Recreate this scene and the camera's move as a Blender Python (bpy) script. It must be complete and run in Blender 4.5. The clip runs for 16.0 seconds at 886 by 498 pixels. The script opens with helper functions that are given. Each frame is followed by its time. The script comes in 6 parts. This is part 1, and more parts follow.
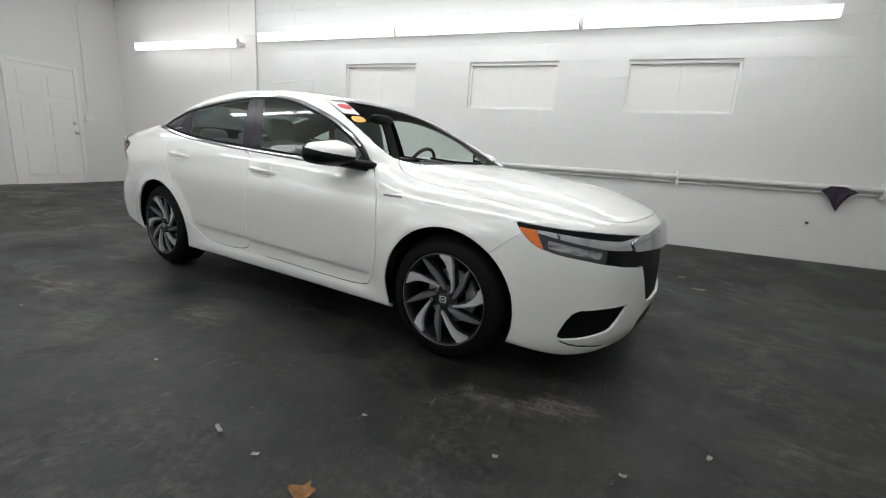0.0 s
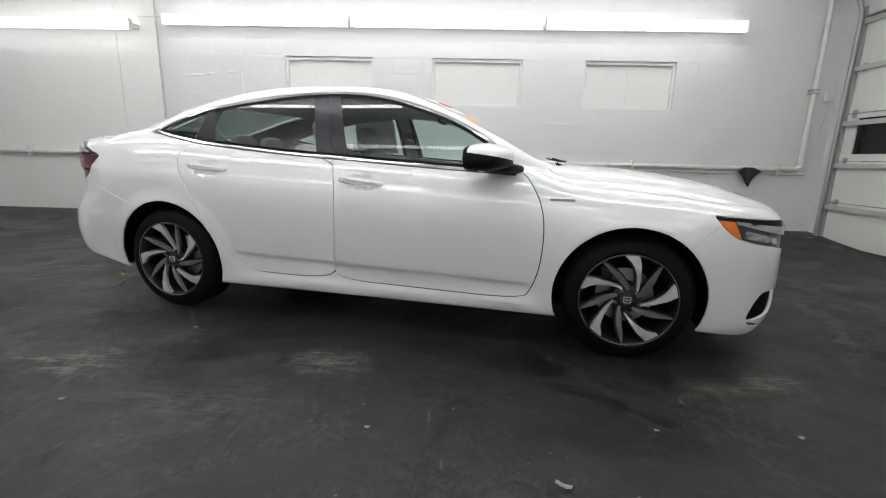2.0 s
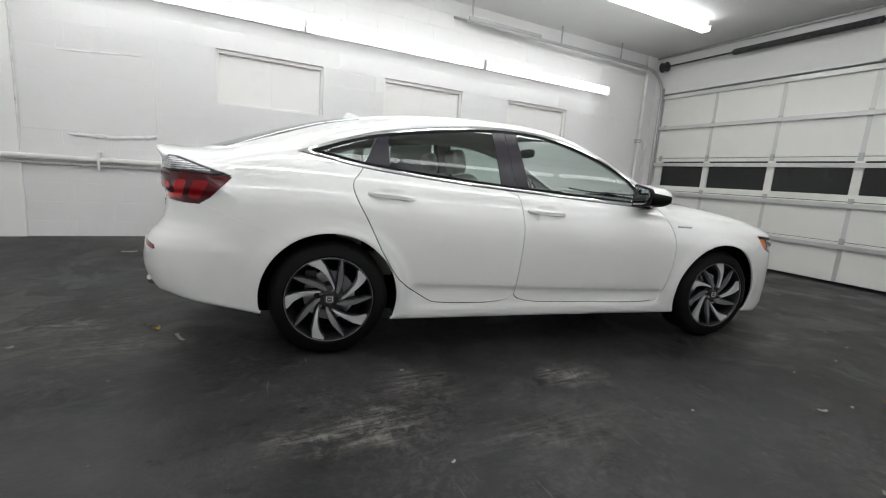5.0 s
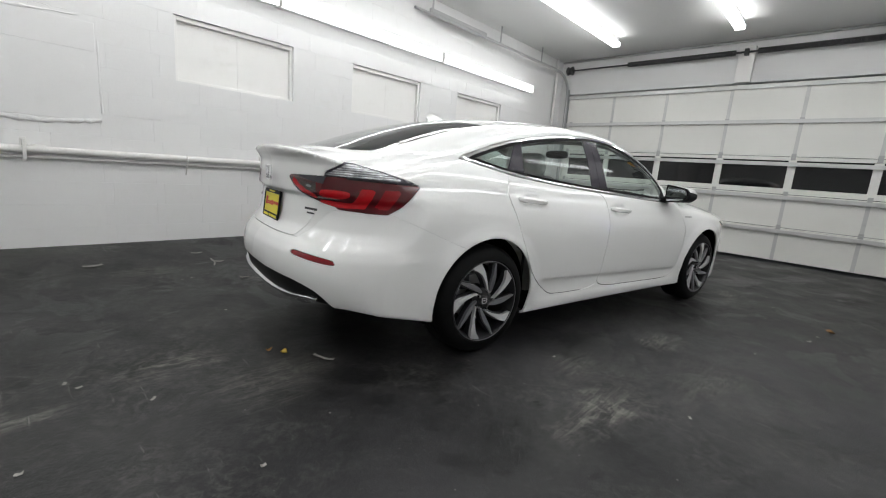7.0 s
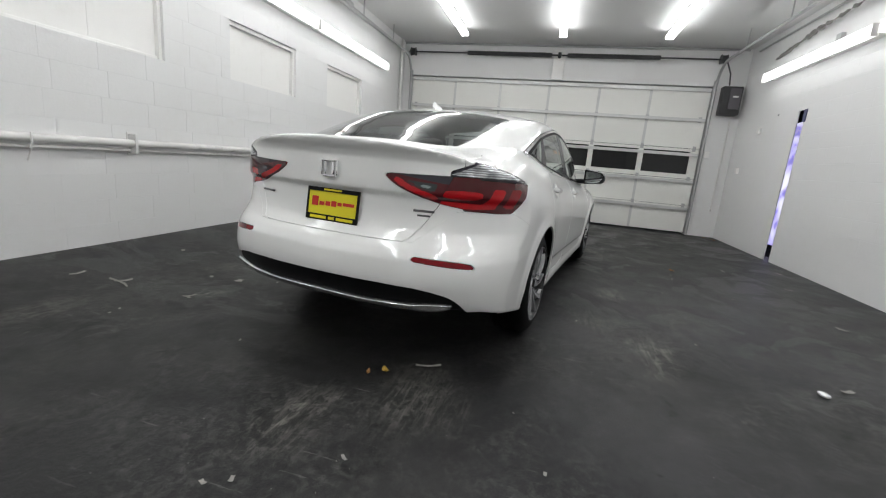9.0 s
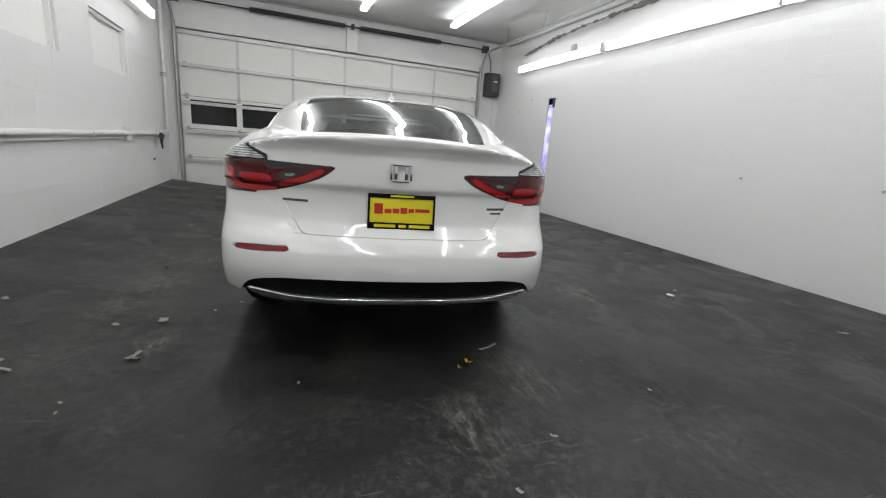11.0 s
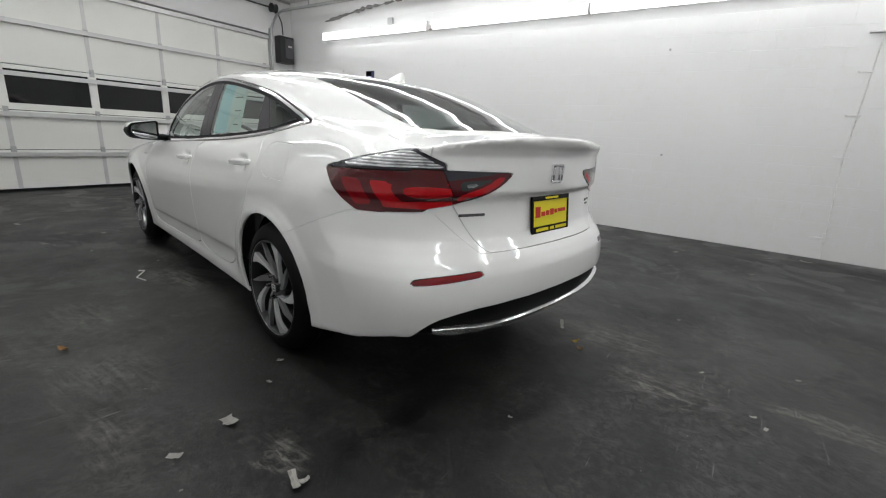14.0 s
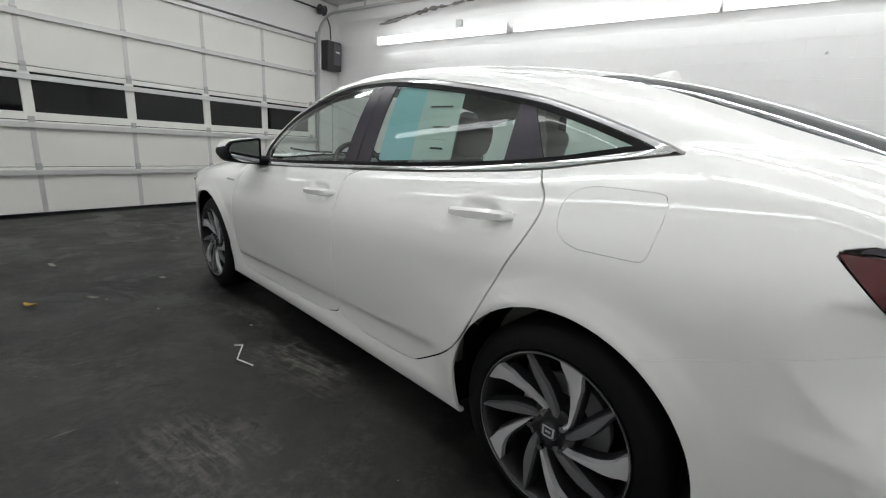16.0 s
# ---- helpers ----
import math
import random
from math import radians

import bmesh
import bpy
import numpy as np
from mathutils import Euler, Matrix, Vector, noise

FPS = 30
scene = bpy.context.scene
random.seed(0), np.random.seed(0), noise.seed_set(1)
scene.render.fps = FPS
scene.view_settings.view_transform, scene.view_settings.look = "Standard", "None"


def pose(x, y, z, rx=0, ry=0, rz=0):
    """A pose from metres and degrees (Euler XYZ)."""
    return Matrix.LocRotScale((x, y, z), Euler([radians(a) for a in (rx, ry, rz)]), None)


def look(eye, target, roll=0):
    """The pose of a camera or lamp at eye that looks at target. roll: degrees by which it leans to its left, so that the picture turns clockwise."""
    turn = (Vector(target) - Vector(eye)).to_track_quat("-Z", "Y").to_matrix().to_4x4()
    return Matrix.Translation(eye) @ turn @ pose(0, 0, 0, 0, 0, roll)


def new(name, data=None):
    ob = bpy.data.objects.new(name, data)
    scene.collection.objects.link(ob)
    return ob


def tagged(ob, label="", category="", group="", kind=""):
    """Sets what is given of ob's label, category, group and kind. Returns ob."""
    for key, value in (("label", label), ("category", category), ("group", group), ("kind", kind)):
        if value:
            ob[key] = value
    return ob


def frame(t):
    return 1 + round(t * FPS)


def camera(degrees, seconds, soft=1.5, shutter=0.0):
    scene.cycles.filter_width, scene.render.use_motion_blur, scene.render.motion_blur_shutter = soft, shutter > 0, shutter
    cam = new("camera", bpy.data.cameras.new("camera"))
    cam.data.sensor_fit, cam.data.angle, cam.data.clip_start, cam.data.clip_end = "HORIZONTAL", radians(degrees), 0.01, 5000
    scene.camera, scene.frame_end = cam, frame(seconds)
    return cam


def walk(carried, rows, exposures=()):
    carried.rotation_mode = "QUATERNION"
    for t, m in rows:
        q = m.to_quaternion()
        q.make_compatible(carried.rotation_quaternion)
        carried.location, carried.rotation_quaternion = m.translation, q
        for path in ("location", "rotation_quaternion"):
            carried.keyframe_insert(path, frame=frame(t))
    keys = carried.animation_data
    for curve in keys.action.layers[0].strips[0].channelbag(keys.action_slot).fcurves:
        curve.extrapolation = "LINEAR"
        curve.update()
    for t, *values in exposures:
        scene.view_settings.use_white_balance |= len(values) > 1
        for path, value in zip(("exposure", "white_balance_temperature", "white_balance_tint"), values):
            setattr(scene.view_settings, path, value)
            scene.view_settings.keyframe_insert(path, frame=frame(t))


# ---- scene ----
cam = camera(92.7, 16.0, soft=1.15)
PATH = [
    (0, (0.135, 0.053, 1.024), (-0.557, 1.88, 0.594), 3.8),
    (0.5, (-0.235, -0.065, 1.012), (-0.787, 1.81, 0.592), 3.5),
    (1, (-0.598, -0.093, 0.988), (-0.988, 1.813, 0.521), 2.4),
    (1.5, (-1.003, -0.108, 0.991), (-1.26, 1.819, 0.52), 1.5),
    (2, (-1.406, -0.108, 0.99), (-1.487, 1.846, 0.571), 1.5),
    (2.5, (-1.761, -0.041, 0.991), (-1.708, 1.909, 0.549), 1.7),
    (3, (-2.165, -0.063, 0.985), (-1.905, 1.881, 0.596), 1.8),
    (3.5, (-2.516, -0.018, 0.985), (-2.135, 1.912, 0.625), 2.9),
    (4, (-2.881, 0.049, 0.995), (-2.331, 1.937, 0.628), 4.1),
    (4.5, (-3.285, 0.086, 1.011), (-2.56, 1.918, 0.664), 4.2),
    (7, (-5.125, 1.011, 1.043), (-3.689, 2.353, 0.677), 4.5),
    (7.5, (-5.354, 1.35, 1.048), (-3.794, 2.543, 0.671), 4.6),
    (8, (-5.606, 1.646, 1.045), (-3.873, 2.567, 0.661), 4.4),
    (8.5, (-5.762, 2.013, 1.039), (-3.932, 2.716, 0.642), 4.2),
    (9, (-5.918, 2.397, 1.041), (-4.016, 2.859, 0.63), 5.0),
    (9.5, (-6.0, 2.782, 1.054), (-4.052, 2.952, 0.636), 4.6),
    (12, (-5.666, 4.621, 1.094), (-4.088, 3.488, 0.619), 6.4),
    (12.5, (-5.453, 4.872, 1.101), (-4.017, 3.568, 0.614), 6.8),
    (13, (-5.259, 5.123, 1.112), (-4.07, 3.611, 0.565), 4.8),
    (13.5, (-4.962, 5.223, 1.104), (-3.851, 3.642, 0.586), 5.2),
    (14, (-4.673, 5.322, 1.098), (-3.613, 3.71, 0.573), 3.4),
    (14.5, (-4.356, 5.411, 1.096), (-3.345, 3.785, 0.519), 3.7),
    (15, (-3.974, 5.381, 1.107), (-2.933, 3.774, 0.528), 4.4),
    (15.5, (-3.586, 5.349, 1.101), (-2.557, 3.726, 0.546), 3.0),
    (16, (-3.223, 5.208, 1.098), (-2.153, 3.588, 0.618), 3.6),
]
walk(cam, [(t, look(eye, target, roll)) for t, eye, target, roll in PATH])


# ---- world, light, exposure ----
world = bpy.data.worlds.new("world")
scene.world = world
world.use_nodes = True
world.node_tree.nodes["Background"].inputs[0].default_value = (0.55, 0.6, 0.7, 1)
world.node_tree.nodes["Background"].inputs[1].default_value = 0.02
scene.view_settings.exposure = -0.31
LAMP = 10.4


# ---- materials ----
def material(name, colour, rough=0.5, metal=0.0, coat=0.0, emit=0.0, emit_colour=None):
    m = bpy.data.materials.new(name)
    m.use_nodes = True
    b = m.node_tree.nodes["Principled BSDF"]
    b.inputs["Base Color"].default_value = (*colour, 1)
    b.inputs["Roughness"].default_value = rough
    b.inputs["Metallic"].default_value = metal
    b.inputs["Coat Weight"].default_value = coat
    b.inputs["Coat Roughness"].default_value = 0.03
    if emit:
        b.inputs["Emission Color"].default_value = (*(emit_colour or colour), 1)
        b.inputs["Emission Strength"].default_value = emit
    return m


def link(m, a, b):
    m.node_tree.links.new(a, b)


def node(m, kind, **values):
    n = m.node_tree.nodes.new(kind)
    for key, value in values.items():
        n.inputs[key.replace("_", " ")].default_value = value
    return n


def coords(m, world_space=True):
    if world_space:
        return m.node_tree.nodes.new("ShaderNodeNewGeometry").outputs["Position"]
    return m.node_tree.nodes.new("ShaderNodeTexCoord").outputs["Object"]


def ramp(m, source, stops):
    r = m.node_tree.nodes.new("ShaderNodeValToRGB")
    while len(r.color_ramp.elements) < len(stops):
        r.color_ramp.elements.new(0.5)
    for e, (at, c) in zip(r.color_ramp.elements, stops):
        e.position = at
        e.color = (*c, 1) if len(c) == 3 else c
    link(m, source, r.inputs[0])
    return r


def noise_of(m, at, scale, detail=4.0, rough=0.55, distort=0.0):
    n = node(m, "ShaderNodeTexNoise", Scale=scale, Detail=detail, Roughness=rough, Distortion=distort)
    link(m, at, n.inputs["Vector"])
    return n.outputs["Fac"]


def mix(m, fac, a, b, kind="MIX"):
    n = m.node_tree.nodes.new("ShaderNodeMix")
    n.data_type, n.blend_type = "RGBA", kind
    for value, socket in ((fac, n.inputs[0]), (a, n.inputs[6]), (b, n.inputs[7])):
        if isinstance(value, (int, float)):
            socket.default_value = value
        elif isinstance(value, tuple):
            socket.default_value = (*value, 1)
        else:
            link(m, value, socket)
    return n.outputs[2]


def bump(m, height, strength, distance=0.01):
    n = node(m, "ShaderNodeBump", Strength=strength, Distance=distance)
    link(m, height, n.inputs["Height"])
    link(m, n.outputs[0], m.node_tree.nodes["Principled BSDF"].inputs["Normal"])


def surface(m):
    return m.node_tree.nodes["Principled BSDF"].inputs


def painted(name, colour, rough=0.55, stain=(0.62, 0.6, 0.56), amount=0.35, relief=0.12, grain=90):
    m = material(name, colour, rough)
    at = coords(m)
    big = ramp(m, noise_of(m, at, 0.9, 5, 0.6), [(0.42, (0, 0, 0)), (0.75, (1, 1, 1))])
    fine = ramp(m, noise_of(m, at, 9, 6, 0.65), [(0.5, (0, 0, 0)), (0.72, (1, 1, 1))])
    dirt = mix(m, 1.0, big.outputs[0], fine.outputs[0], "MULTIPLY")
    scaled = mix(m, amount, (0, 0, 0), dirt)
    link(m, mix(m, scaled, colour, stain), surface(m)["Base Color"])
    bump(m, noise_of(m, at, grain, 4, 0.6), relief, 0.004)
    return m


WALL = painted("painted block", (0.72, 0.715, 0.71))
WALL_S = painted("painted render", (0.72, 0.715, 0.71), relief=0.10, grain=60)
WALL_SB = painted("painted block far wall", (0.72, 0.715, 0.71), relief=0.16, grain=60)


def faint_courses(m):
    t = m.node_tree
    sep, com = t.nodes.new("ShaderNodeSeparateXYZ"), t.nodes.new("ShaderNodeCombineXYZ")
    link(m, coords(m), sep.inputs[0])
    link(m, sep.outputs[0], com.inputs[0])
    link(m, sep.outputs[2], com.inputs[1])
    brick = node(m, "ShaderNodeTexBrick", Color1=(1, 1, 1, 1), Color2=(1, 1, 1, 1), Mortar=(0, 0, 0, 1), Scale=1.0, Mortar_Size=0.004, Mortar_Smooth=0.6, Brick_Width=0.399, Row_Height=0.1983)
    link(m, com.outputs[0], brick.inputs["Vector"])
    old = next(n for n in t.nodes if n.bl_idname == "ShaderNodeBump")
    b = node(m, "ShaderNodeBump", Strength=0.38, Distance=0.004)
    link(m, brick.outputs["Color"], b.inputs["Height"])
    link(m, old.outputs[0], b.inputs["Normal"])
    link(m, b.outputs[0], surface(m)["Normal"])


faint_courses(WALL_SB)
CEIL = painted("painted ceiling", (0.66, 0.66, 0.65), 0.7, relief=0.05)
TRIMW = painted("white trim paint", (0.78, 0.77, 0.75), 0.4)
PIPE = painted("painted pipe", (0.71, 0.70, 0.68), 0.45, (0.10, 0.09, 0.08), 0.9)
DOORP = painted("garage door panel", (0.75, 0.745, 0.71), 0.45)
STEEL = painted("galvanised steel", (0.42, 0.42, 0.42), 0.4, (0.25, 0.24, 0.23), 0.5)
surface(STEEL)["Metallic"].default_value = 0.5
STILE = painted("pale zinc", (0.56, 0.56, 0.55), 0.35, (0.25, 0.24, 0.23), 0.5)
surface(STILE)["Metallic"].default_value = 0.3
DARK = material("dark metal", (0.03, 0.03, 0.032), 0.45)
BLACK = material("black plastic", (0.005, 0.005, 0.0055), 0.5)
surface(BLACK)["Specular IOR Level"].default_value = 0.15
RUBBER = material("rubber", (0.005, 0.005, 0.005), 0.6)
surface(RUBBER)["Specular IOR Level"].default_value = 0.14
NIGHT = material("dark window glass", (0.004, 0.004, 0.005), 0.06)
TUBE = material("fluorescent diffuser", (0.9, 0.9, 0.9), 0.4, emit=0.45 * LAMP, emit_colour=(0.97, 0.99, 1.0))
TUBE_C = material("ceiling diffuser", (0.9, 0.9, 0.9), 0.4, emit=1.5 * LAMP, emit_colour=(0.97, 0.99, 1.0))
PAINT = material("white pearl car paint", (0.875, 0.875, 0.86), 0.4, coat=1.0)
surface(PAINT)["Coat IOR"].default_value = 1.85
surface(PAINT)["Coat Roughness"].default_value = 0.012
CHROME = material("chrome", (0.90, 0.90, 0.91), 0.06, 1.0)
SILVER = material("machined alloy", (0.82, 0.82, 0.83), 0.26, 0.5)
ALLOY_D = material("shaded alloy", (0.24, 0.24, 0.25), 0.28, 0.55)
TRIMC = material("bright satin trim", (0.86, 0.86, 0.87), 0.12, 0.95)
SATIN = material("satin chrome", (0.52, 0.53, 0.56), 0.10, 1.0)
GUN = material("dark grey alloy", (0.012, 0.012, 0.014), 0.35, 0.0)
PILLAR = material("black pillar film", (0.034, 0.030, 0.040), 0.24)
SHELL = material("black under shell", (0.006, 0.006, 0.006), 0.9)
surface(SHELL)["Specular IOR Level"].default_value = 0.1
LINER = material("grey headliner", (0.24, 0.235, 0.225), 0.9)
LEATHER = material("grey leather", (0.42, 0.41, 0.385), 0.5)
DASH = material("dark dashboard", (0.02, 0.02, 0.022), 0.6)
RED = material("red lamp lens", (0.46, 0.005, 0.010), 0.10, coat=0.25)
MIDRED = material("middle red lamp lens", (0.26, 0.003, 0.008), 0.10, coat=0.25)
DEEPRED = material("dark red lamp lens", (0.08, 0.002, 0.005), 0.08, coat=0.3)
REFLEX = material("deep red reflector", (0.22, 0.003, 0.008), 0.15, coat=0.4)
CLEAR = material("clear lamp lens", (0.60, 0.605, 0.62), 0.22, 0.30, coat=1.0)
stretch = node(CLEAR, "ShaderNodeMapping", Scale=(14.0, 14.0, 46.0), Rotation=(0.5, 0.25, 0))
link(CLEAR, coords(CLEAR, False), stretch.inputs["Vector"])
cells = noise_of(CLEAR, stretch.outputs[0], 1.0, 3, 0.6, 0.3)
link(CLEAR, ramp(CLEAR, cells, [(0.35, (0.13, 0.13, 0.14)), (0.65, (0.50, 0.51, 0.53))]).outputs[0], surface(CLEAR)["Base Color"])
bump(CLEAR, cells, 0.10, 0.02)
RIBBED = material("ribbed clear lens", (0.5, 0.5, 0.52), 0.15, 0.35, coat=1.0)
wave = node(RIBBED, "ShaderNodeTexWave", Scale=30.0, Distortion=1.2, Detail=2.0, Detail_Scale=1.5)
wave.bands_direction = "Z"
link(RIBBED, coords(RIBBED, False), wave.inputs["Vector"])
patchy = noise_of(RIBBED, coords(RIBBED, False), 16.0, 3, 0.6)
ribs = ramp(RIBBED, wave.outputs["Fac"], [(0.2, (0.34, 0.34, 0.35)), (0.75, (0.88, 0.89, 0.91))]).outputs[0]
shade = ramp(RIBBED, patchy, [(0.35, (0.3, 0.3, 0.31)), (0.62, (1, 1, 1))]).outputs[0]
link(RIBBED, mix(RIBBED, 1.0, ribs, shade, "MULTIPLY"), surface(RIBBED)["Base Color"])
bump(RIBBED, wave.outputs["Fac"], 0.25, 0.01)
CLEAR_DARK = material("smoked clear lens", (0.05, 0.05, 0.053), 0.12, 0.0, coat=0.3)
SMOKE = material("dark smoked lens", (0.03, 0.03, 0.032), 0.1, coat=0.5)
AMBER = material("amber lens", (0.85, 0.18, 0.01), 0.15, coat=1.0)
YELLOW = material("yellow plate", (0.82, 0.72, 0.02), 0.4)
INK = material("red plate ink", (0.6, 0.03, 0.02), 0.5)


def glass(name, tint, part=0.25):
    m = material(name, tint, 0.02)
    t = m.node_tree
    clear = node(m, "ShaderNodeBsdfTransparent", Color=(*tint, 1))
    gloss = node(m, "ShaderNodeBsdfGlossy", Color=(1, 1, 1, 1), Roughness=0.01)
    graze = node(m, "ShaderNodeLayerWeight", Blend=0.5)
    steep = t.nodes.new("ShaderNodeMath")
    steep.operation = "POWER"
    steep.inputs[1].default_value = 4.5
    link(m, graze.outputs["Facing"], steep.inputs[0])
    some = t.nodes.new("ShaderNodeMath")
    some.operation = "MULTIPLY_ADD"
    some.inputs[1].default_value, some.inputs[2].default_value = 0.93, 0.07
    link(m, steep.outputs[0], some.inputs[0])
    both = t.nodes.new("ShaderNodeMixShader")
    link(m, some.outputs[0], both.inputs[0])
    link(m, clear.outputs[0], both.inputs[1])
    link(m, gloss.outputs[0], both.inputs[2])
    link(m, both.outputs[0], t.nodes["Material Output"].inputs[0])
    return m


GLASS = glass("tinted side glass", (0.66, 0.76, 0.72))
SCREEN = glass("windscreen glass", (0.74, 0.82, 0.78))
REAR = glass("dark rear glass", (0.24, 0.28, 0.28))


# worn places: x, y, half length, half width, strength
SCUFFS = ((-4.58, 3.28, 0.30, 0.16, 1.0), (-5.24, 3.13, 0.26, 0.10, 0.9), (-3.27, 1.67, 0.42, 0.14, 1.0), (-2.05, 1.78, 0.24, 0.17, 0.9), (-2.9, 1.95, 0.35, 0.22, 0.55), (-2.5, 1.4, 0.5, 0.22, 0.5), (0.06, 1.74, 0.24, 0.12, 1.0), (-0.25, 1.70, 0.15, 0.08, 0.7), (1.28, 3.15, 0.5, 0.3, 0.5), (0.96, 1.9, 0.3, 0.15, 0.4), (-1.6, 4.0, 0.45, 0.2, 0.9), (-0.8, 3.8, 0.35, 0.12, 0.6), (-1.85, 4.6, 0.35, 0.2, 0.5), (-2.6, 4.8, 0.35, 0.25, 0.5), (-3.05, 4.89, 0.25, 0.12, 0.5), (-3.58, 4.60, 0.14, 0.10, 0.9), (-4.3, 2.85, 0.45, 0.25, 0.5), (-4.33, 5.08, 0.3, 0.15, 0.5))


def asphalt():
    m = material("worn black floor coating", (0.04, 0.04, 0.042), 0.5)
    t = m.node_tree
    at = coords(m)
    big = ramp(m, noise_of(m, at, 0.8, 6, 0.65, 0.7), [(0.34, (0.0056, 0.0056, 0.0060)), (0.48, (0.0145, 0.0145, 0.0150)), (0.66, (0.034, 0.034, 0.0333))]).outputs[0]
    hue = ramp(m, noise_of(m, at, 0.35, 3, 0.5), [(0.4, (1.0, 1.0, 0.90)), (0.6, (0.98, 0.95, 1.02))]).outputs[0]
    c = mix(m, 1.0, big, hue, "MULTIPLY")
    # tarry smooth patches with a crisp rim
    tar = ramp(m, noise_of(m, at, 1.7, 7, 0.62, 0.7), [(0.545, (0, 0, 0)), (0.575, (0.7, 0.7, 0.7))]).outputs[0]
    c = mix(m, tar, c, (0.0048, 0.0047, 0.0052))
    # pale dust rubbed into the grain
    grain = ramp(m, noise_of(m, at, 22, 8, 0.80, 0.4), [(0.46, (0, 0, 0)), (0.62, (1, 1, 1))]).outputs[0]
    dusty = ramp(m, noise_of(m, at, 1.3, 6, 0.7, 0.9), [(0.43, (0, 0, 0)), (0.68, (0.75, 0.75, 0.75))]).outputs[0]
    c = mix(m, mix(m, 1.0, dusty, grain, "MULTIPLY"), c, (0.095, 0.092, 0.086))
    # worn places, each with a ragged rim, rubbed along the way that cars drive in
    wobble = node(m, "ShaderNodeTexNoise", Scale=3.4, Detail=6.0, Roughness=0.7)
    link(m, at, wobble.inputs["Vector"])
    shifted = t.nodes.new("ShaderNodeVectorMath")
    shifted.operation = "MULTIPLY_ADD"
    shifted.inputs[1].default_value = (0.5, 0.5, 0)
    link(m, wobble.outputs["Color"], shifted.inputs[0])
    link(m, at, shifted.inputs[2])
    worn = None
    for x, y, a, b, strength in SCUFFS:
        away = t.nodes.new("ShaderNodeVectorMath")
        away.operation = "SUBTRACT"
        away.inputs[1].default_value = (x + 0.25, y + 0.25, 0)
        link(m, shifted.outputs[0], away.inputs[0])
        fit = node(m, "ShaderNodeMapping", Rotation=(0, 0, 0.18), Scale=(1 / a, 1 / b, 0))
        link(m, away.outputs[0], fit.inputs["Vector"])
        size = t.nodes.new("ShaderNodeVectorMath")
        size.operation = "LENGTH"
        link(m, fit.outputs[0], size.inputs[0])
        f = ramp(m, size.outputs["Value"], [(0.25, (strength,) * 3), (1.0, (0, 0, 0))]).outputs[0]
        worn = f if worn is None else mix(m, 1.0, worn, f, "LIGHTEN")
    rub = node(m, "ShaderNodeMapping", Scale=(3.0, 24.0, 1.0), Rotation=(0, 0, 0.18))
    link(m, at, rub.inputs["Vector"])
    lines = ramp(m, noise_of(m, rub.outputs[0], 1.6, 7, 0.75, 0.4), [(0.47, (0, 0, 0)), (0.60, (1, 1, 1))]).outputs[0]
    chips = ramp(m, noise_of(m, at, 13, 8, 0.82, 0.6), [(0.50, (0, 0, 0)), (0.58, (1, 1, 1))]).outputs[0]
    both = mix(m, 0.55, chips, lines)
    c = mix(m, mix(m, 1.0, worn, both, "MULTIPLY"), c, (0.215, 0.205, 0.183))
    # scratches, dark spills and crumbs
    scratch = node(m, "ShaderNodeMapping", Scale=(26.0, 2.2, 1.0), Rotation=(0, 0, -0.5))
    link(m, at, scratch.inputs["Vector"])
    thin = ramp(m, noise_of(m, scratch.outputs[0], 1.6, 4, 0.6), [(0.66, (0, 0, 0)), (0.69, (0.8, 0.8, 0.8))]).outputs[0]
    c = mix(m, mix(m, 1.0, thin, mix(m, 1.0, worn, dusty, "LIGHTEN"), "MULTIPLY"), c, (0.22, 0.215, 0.205))
    spots = ramp(m, noise_of(m, at, 5.5, 4, 0.6, 0.8), [(0.31, (0.85, 0.85, 0.85)), (0.37, (0, 0, 0))]).outputs[0]
    c = mix(m, spots, c, (0.003, 0.003, 0.003))
    specks = ramp(m, noise_of(m, at, 38, 2, 0.5), [(0.75, (0, 0, 0)), (0.77, (1, 1, 1))]).outputs[0]
    c = mix(m, specks, c, (0.16, 0.155, 0.145))
    link(m, c, surface(m)["Base Color"])
    r = ramp(m, noise_of(m, at, 1.9, 7, 0.7), [(0.3, (0.34, 0.34, 0.34)), (0.72, (0.62, 0.62, 0.62))]).outputs[0]
    link(m, mix(m, tar, r, (0.30, 0.30, 0.30)), surface(m)["Roughness"])
    surface(m)["Specular IOR Level"].default_value = 0.33
    bump(m, noise_of(m, at, 45, 8, 0.75), 0.45, 0.006)
    return m


FLOOR = asphalt()


# ---- mesh helpers ----
def mesh_of(name, bm, mat, smooth=None):
    me = bpy.data.meshes.new(name)
    bm.to_mesh(me)
    bm.free()
    me.materials.append(mat)
    if smooth is not None:
        me.shade_smooth()
        me.set_sharp_from_angle(angle=radians(smooth))
    return me


def part(name, bm, mat, parent=None, label="", smooth=None, at=None):
    ob = new(name, mesh_of(name, bm, mat, smooth))
    if parent:
        ob.parent = parent
    if at is not None:
        ob.matrix_basis = at
    return tagged(ob, label)


def empty(name, m, label, category, group="", kind=""):
    ob = new(name)
    ob.empty_display_size = 0.1
    ob.matrix_basis = m
    return tagged(ob, label, category, group, kind)


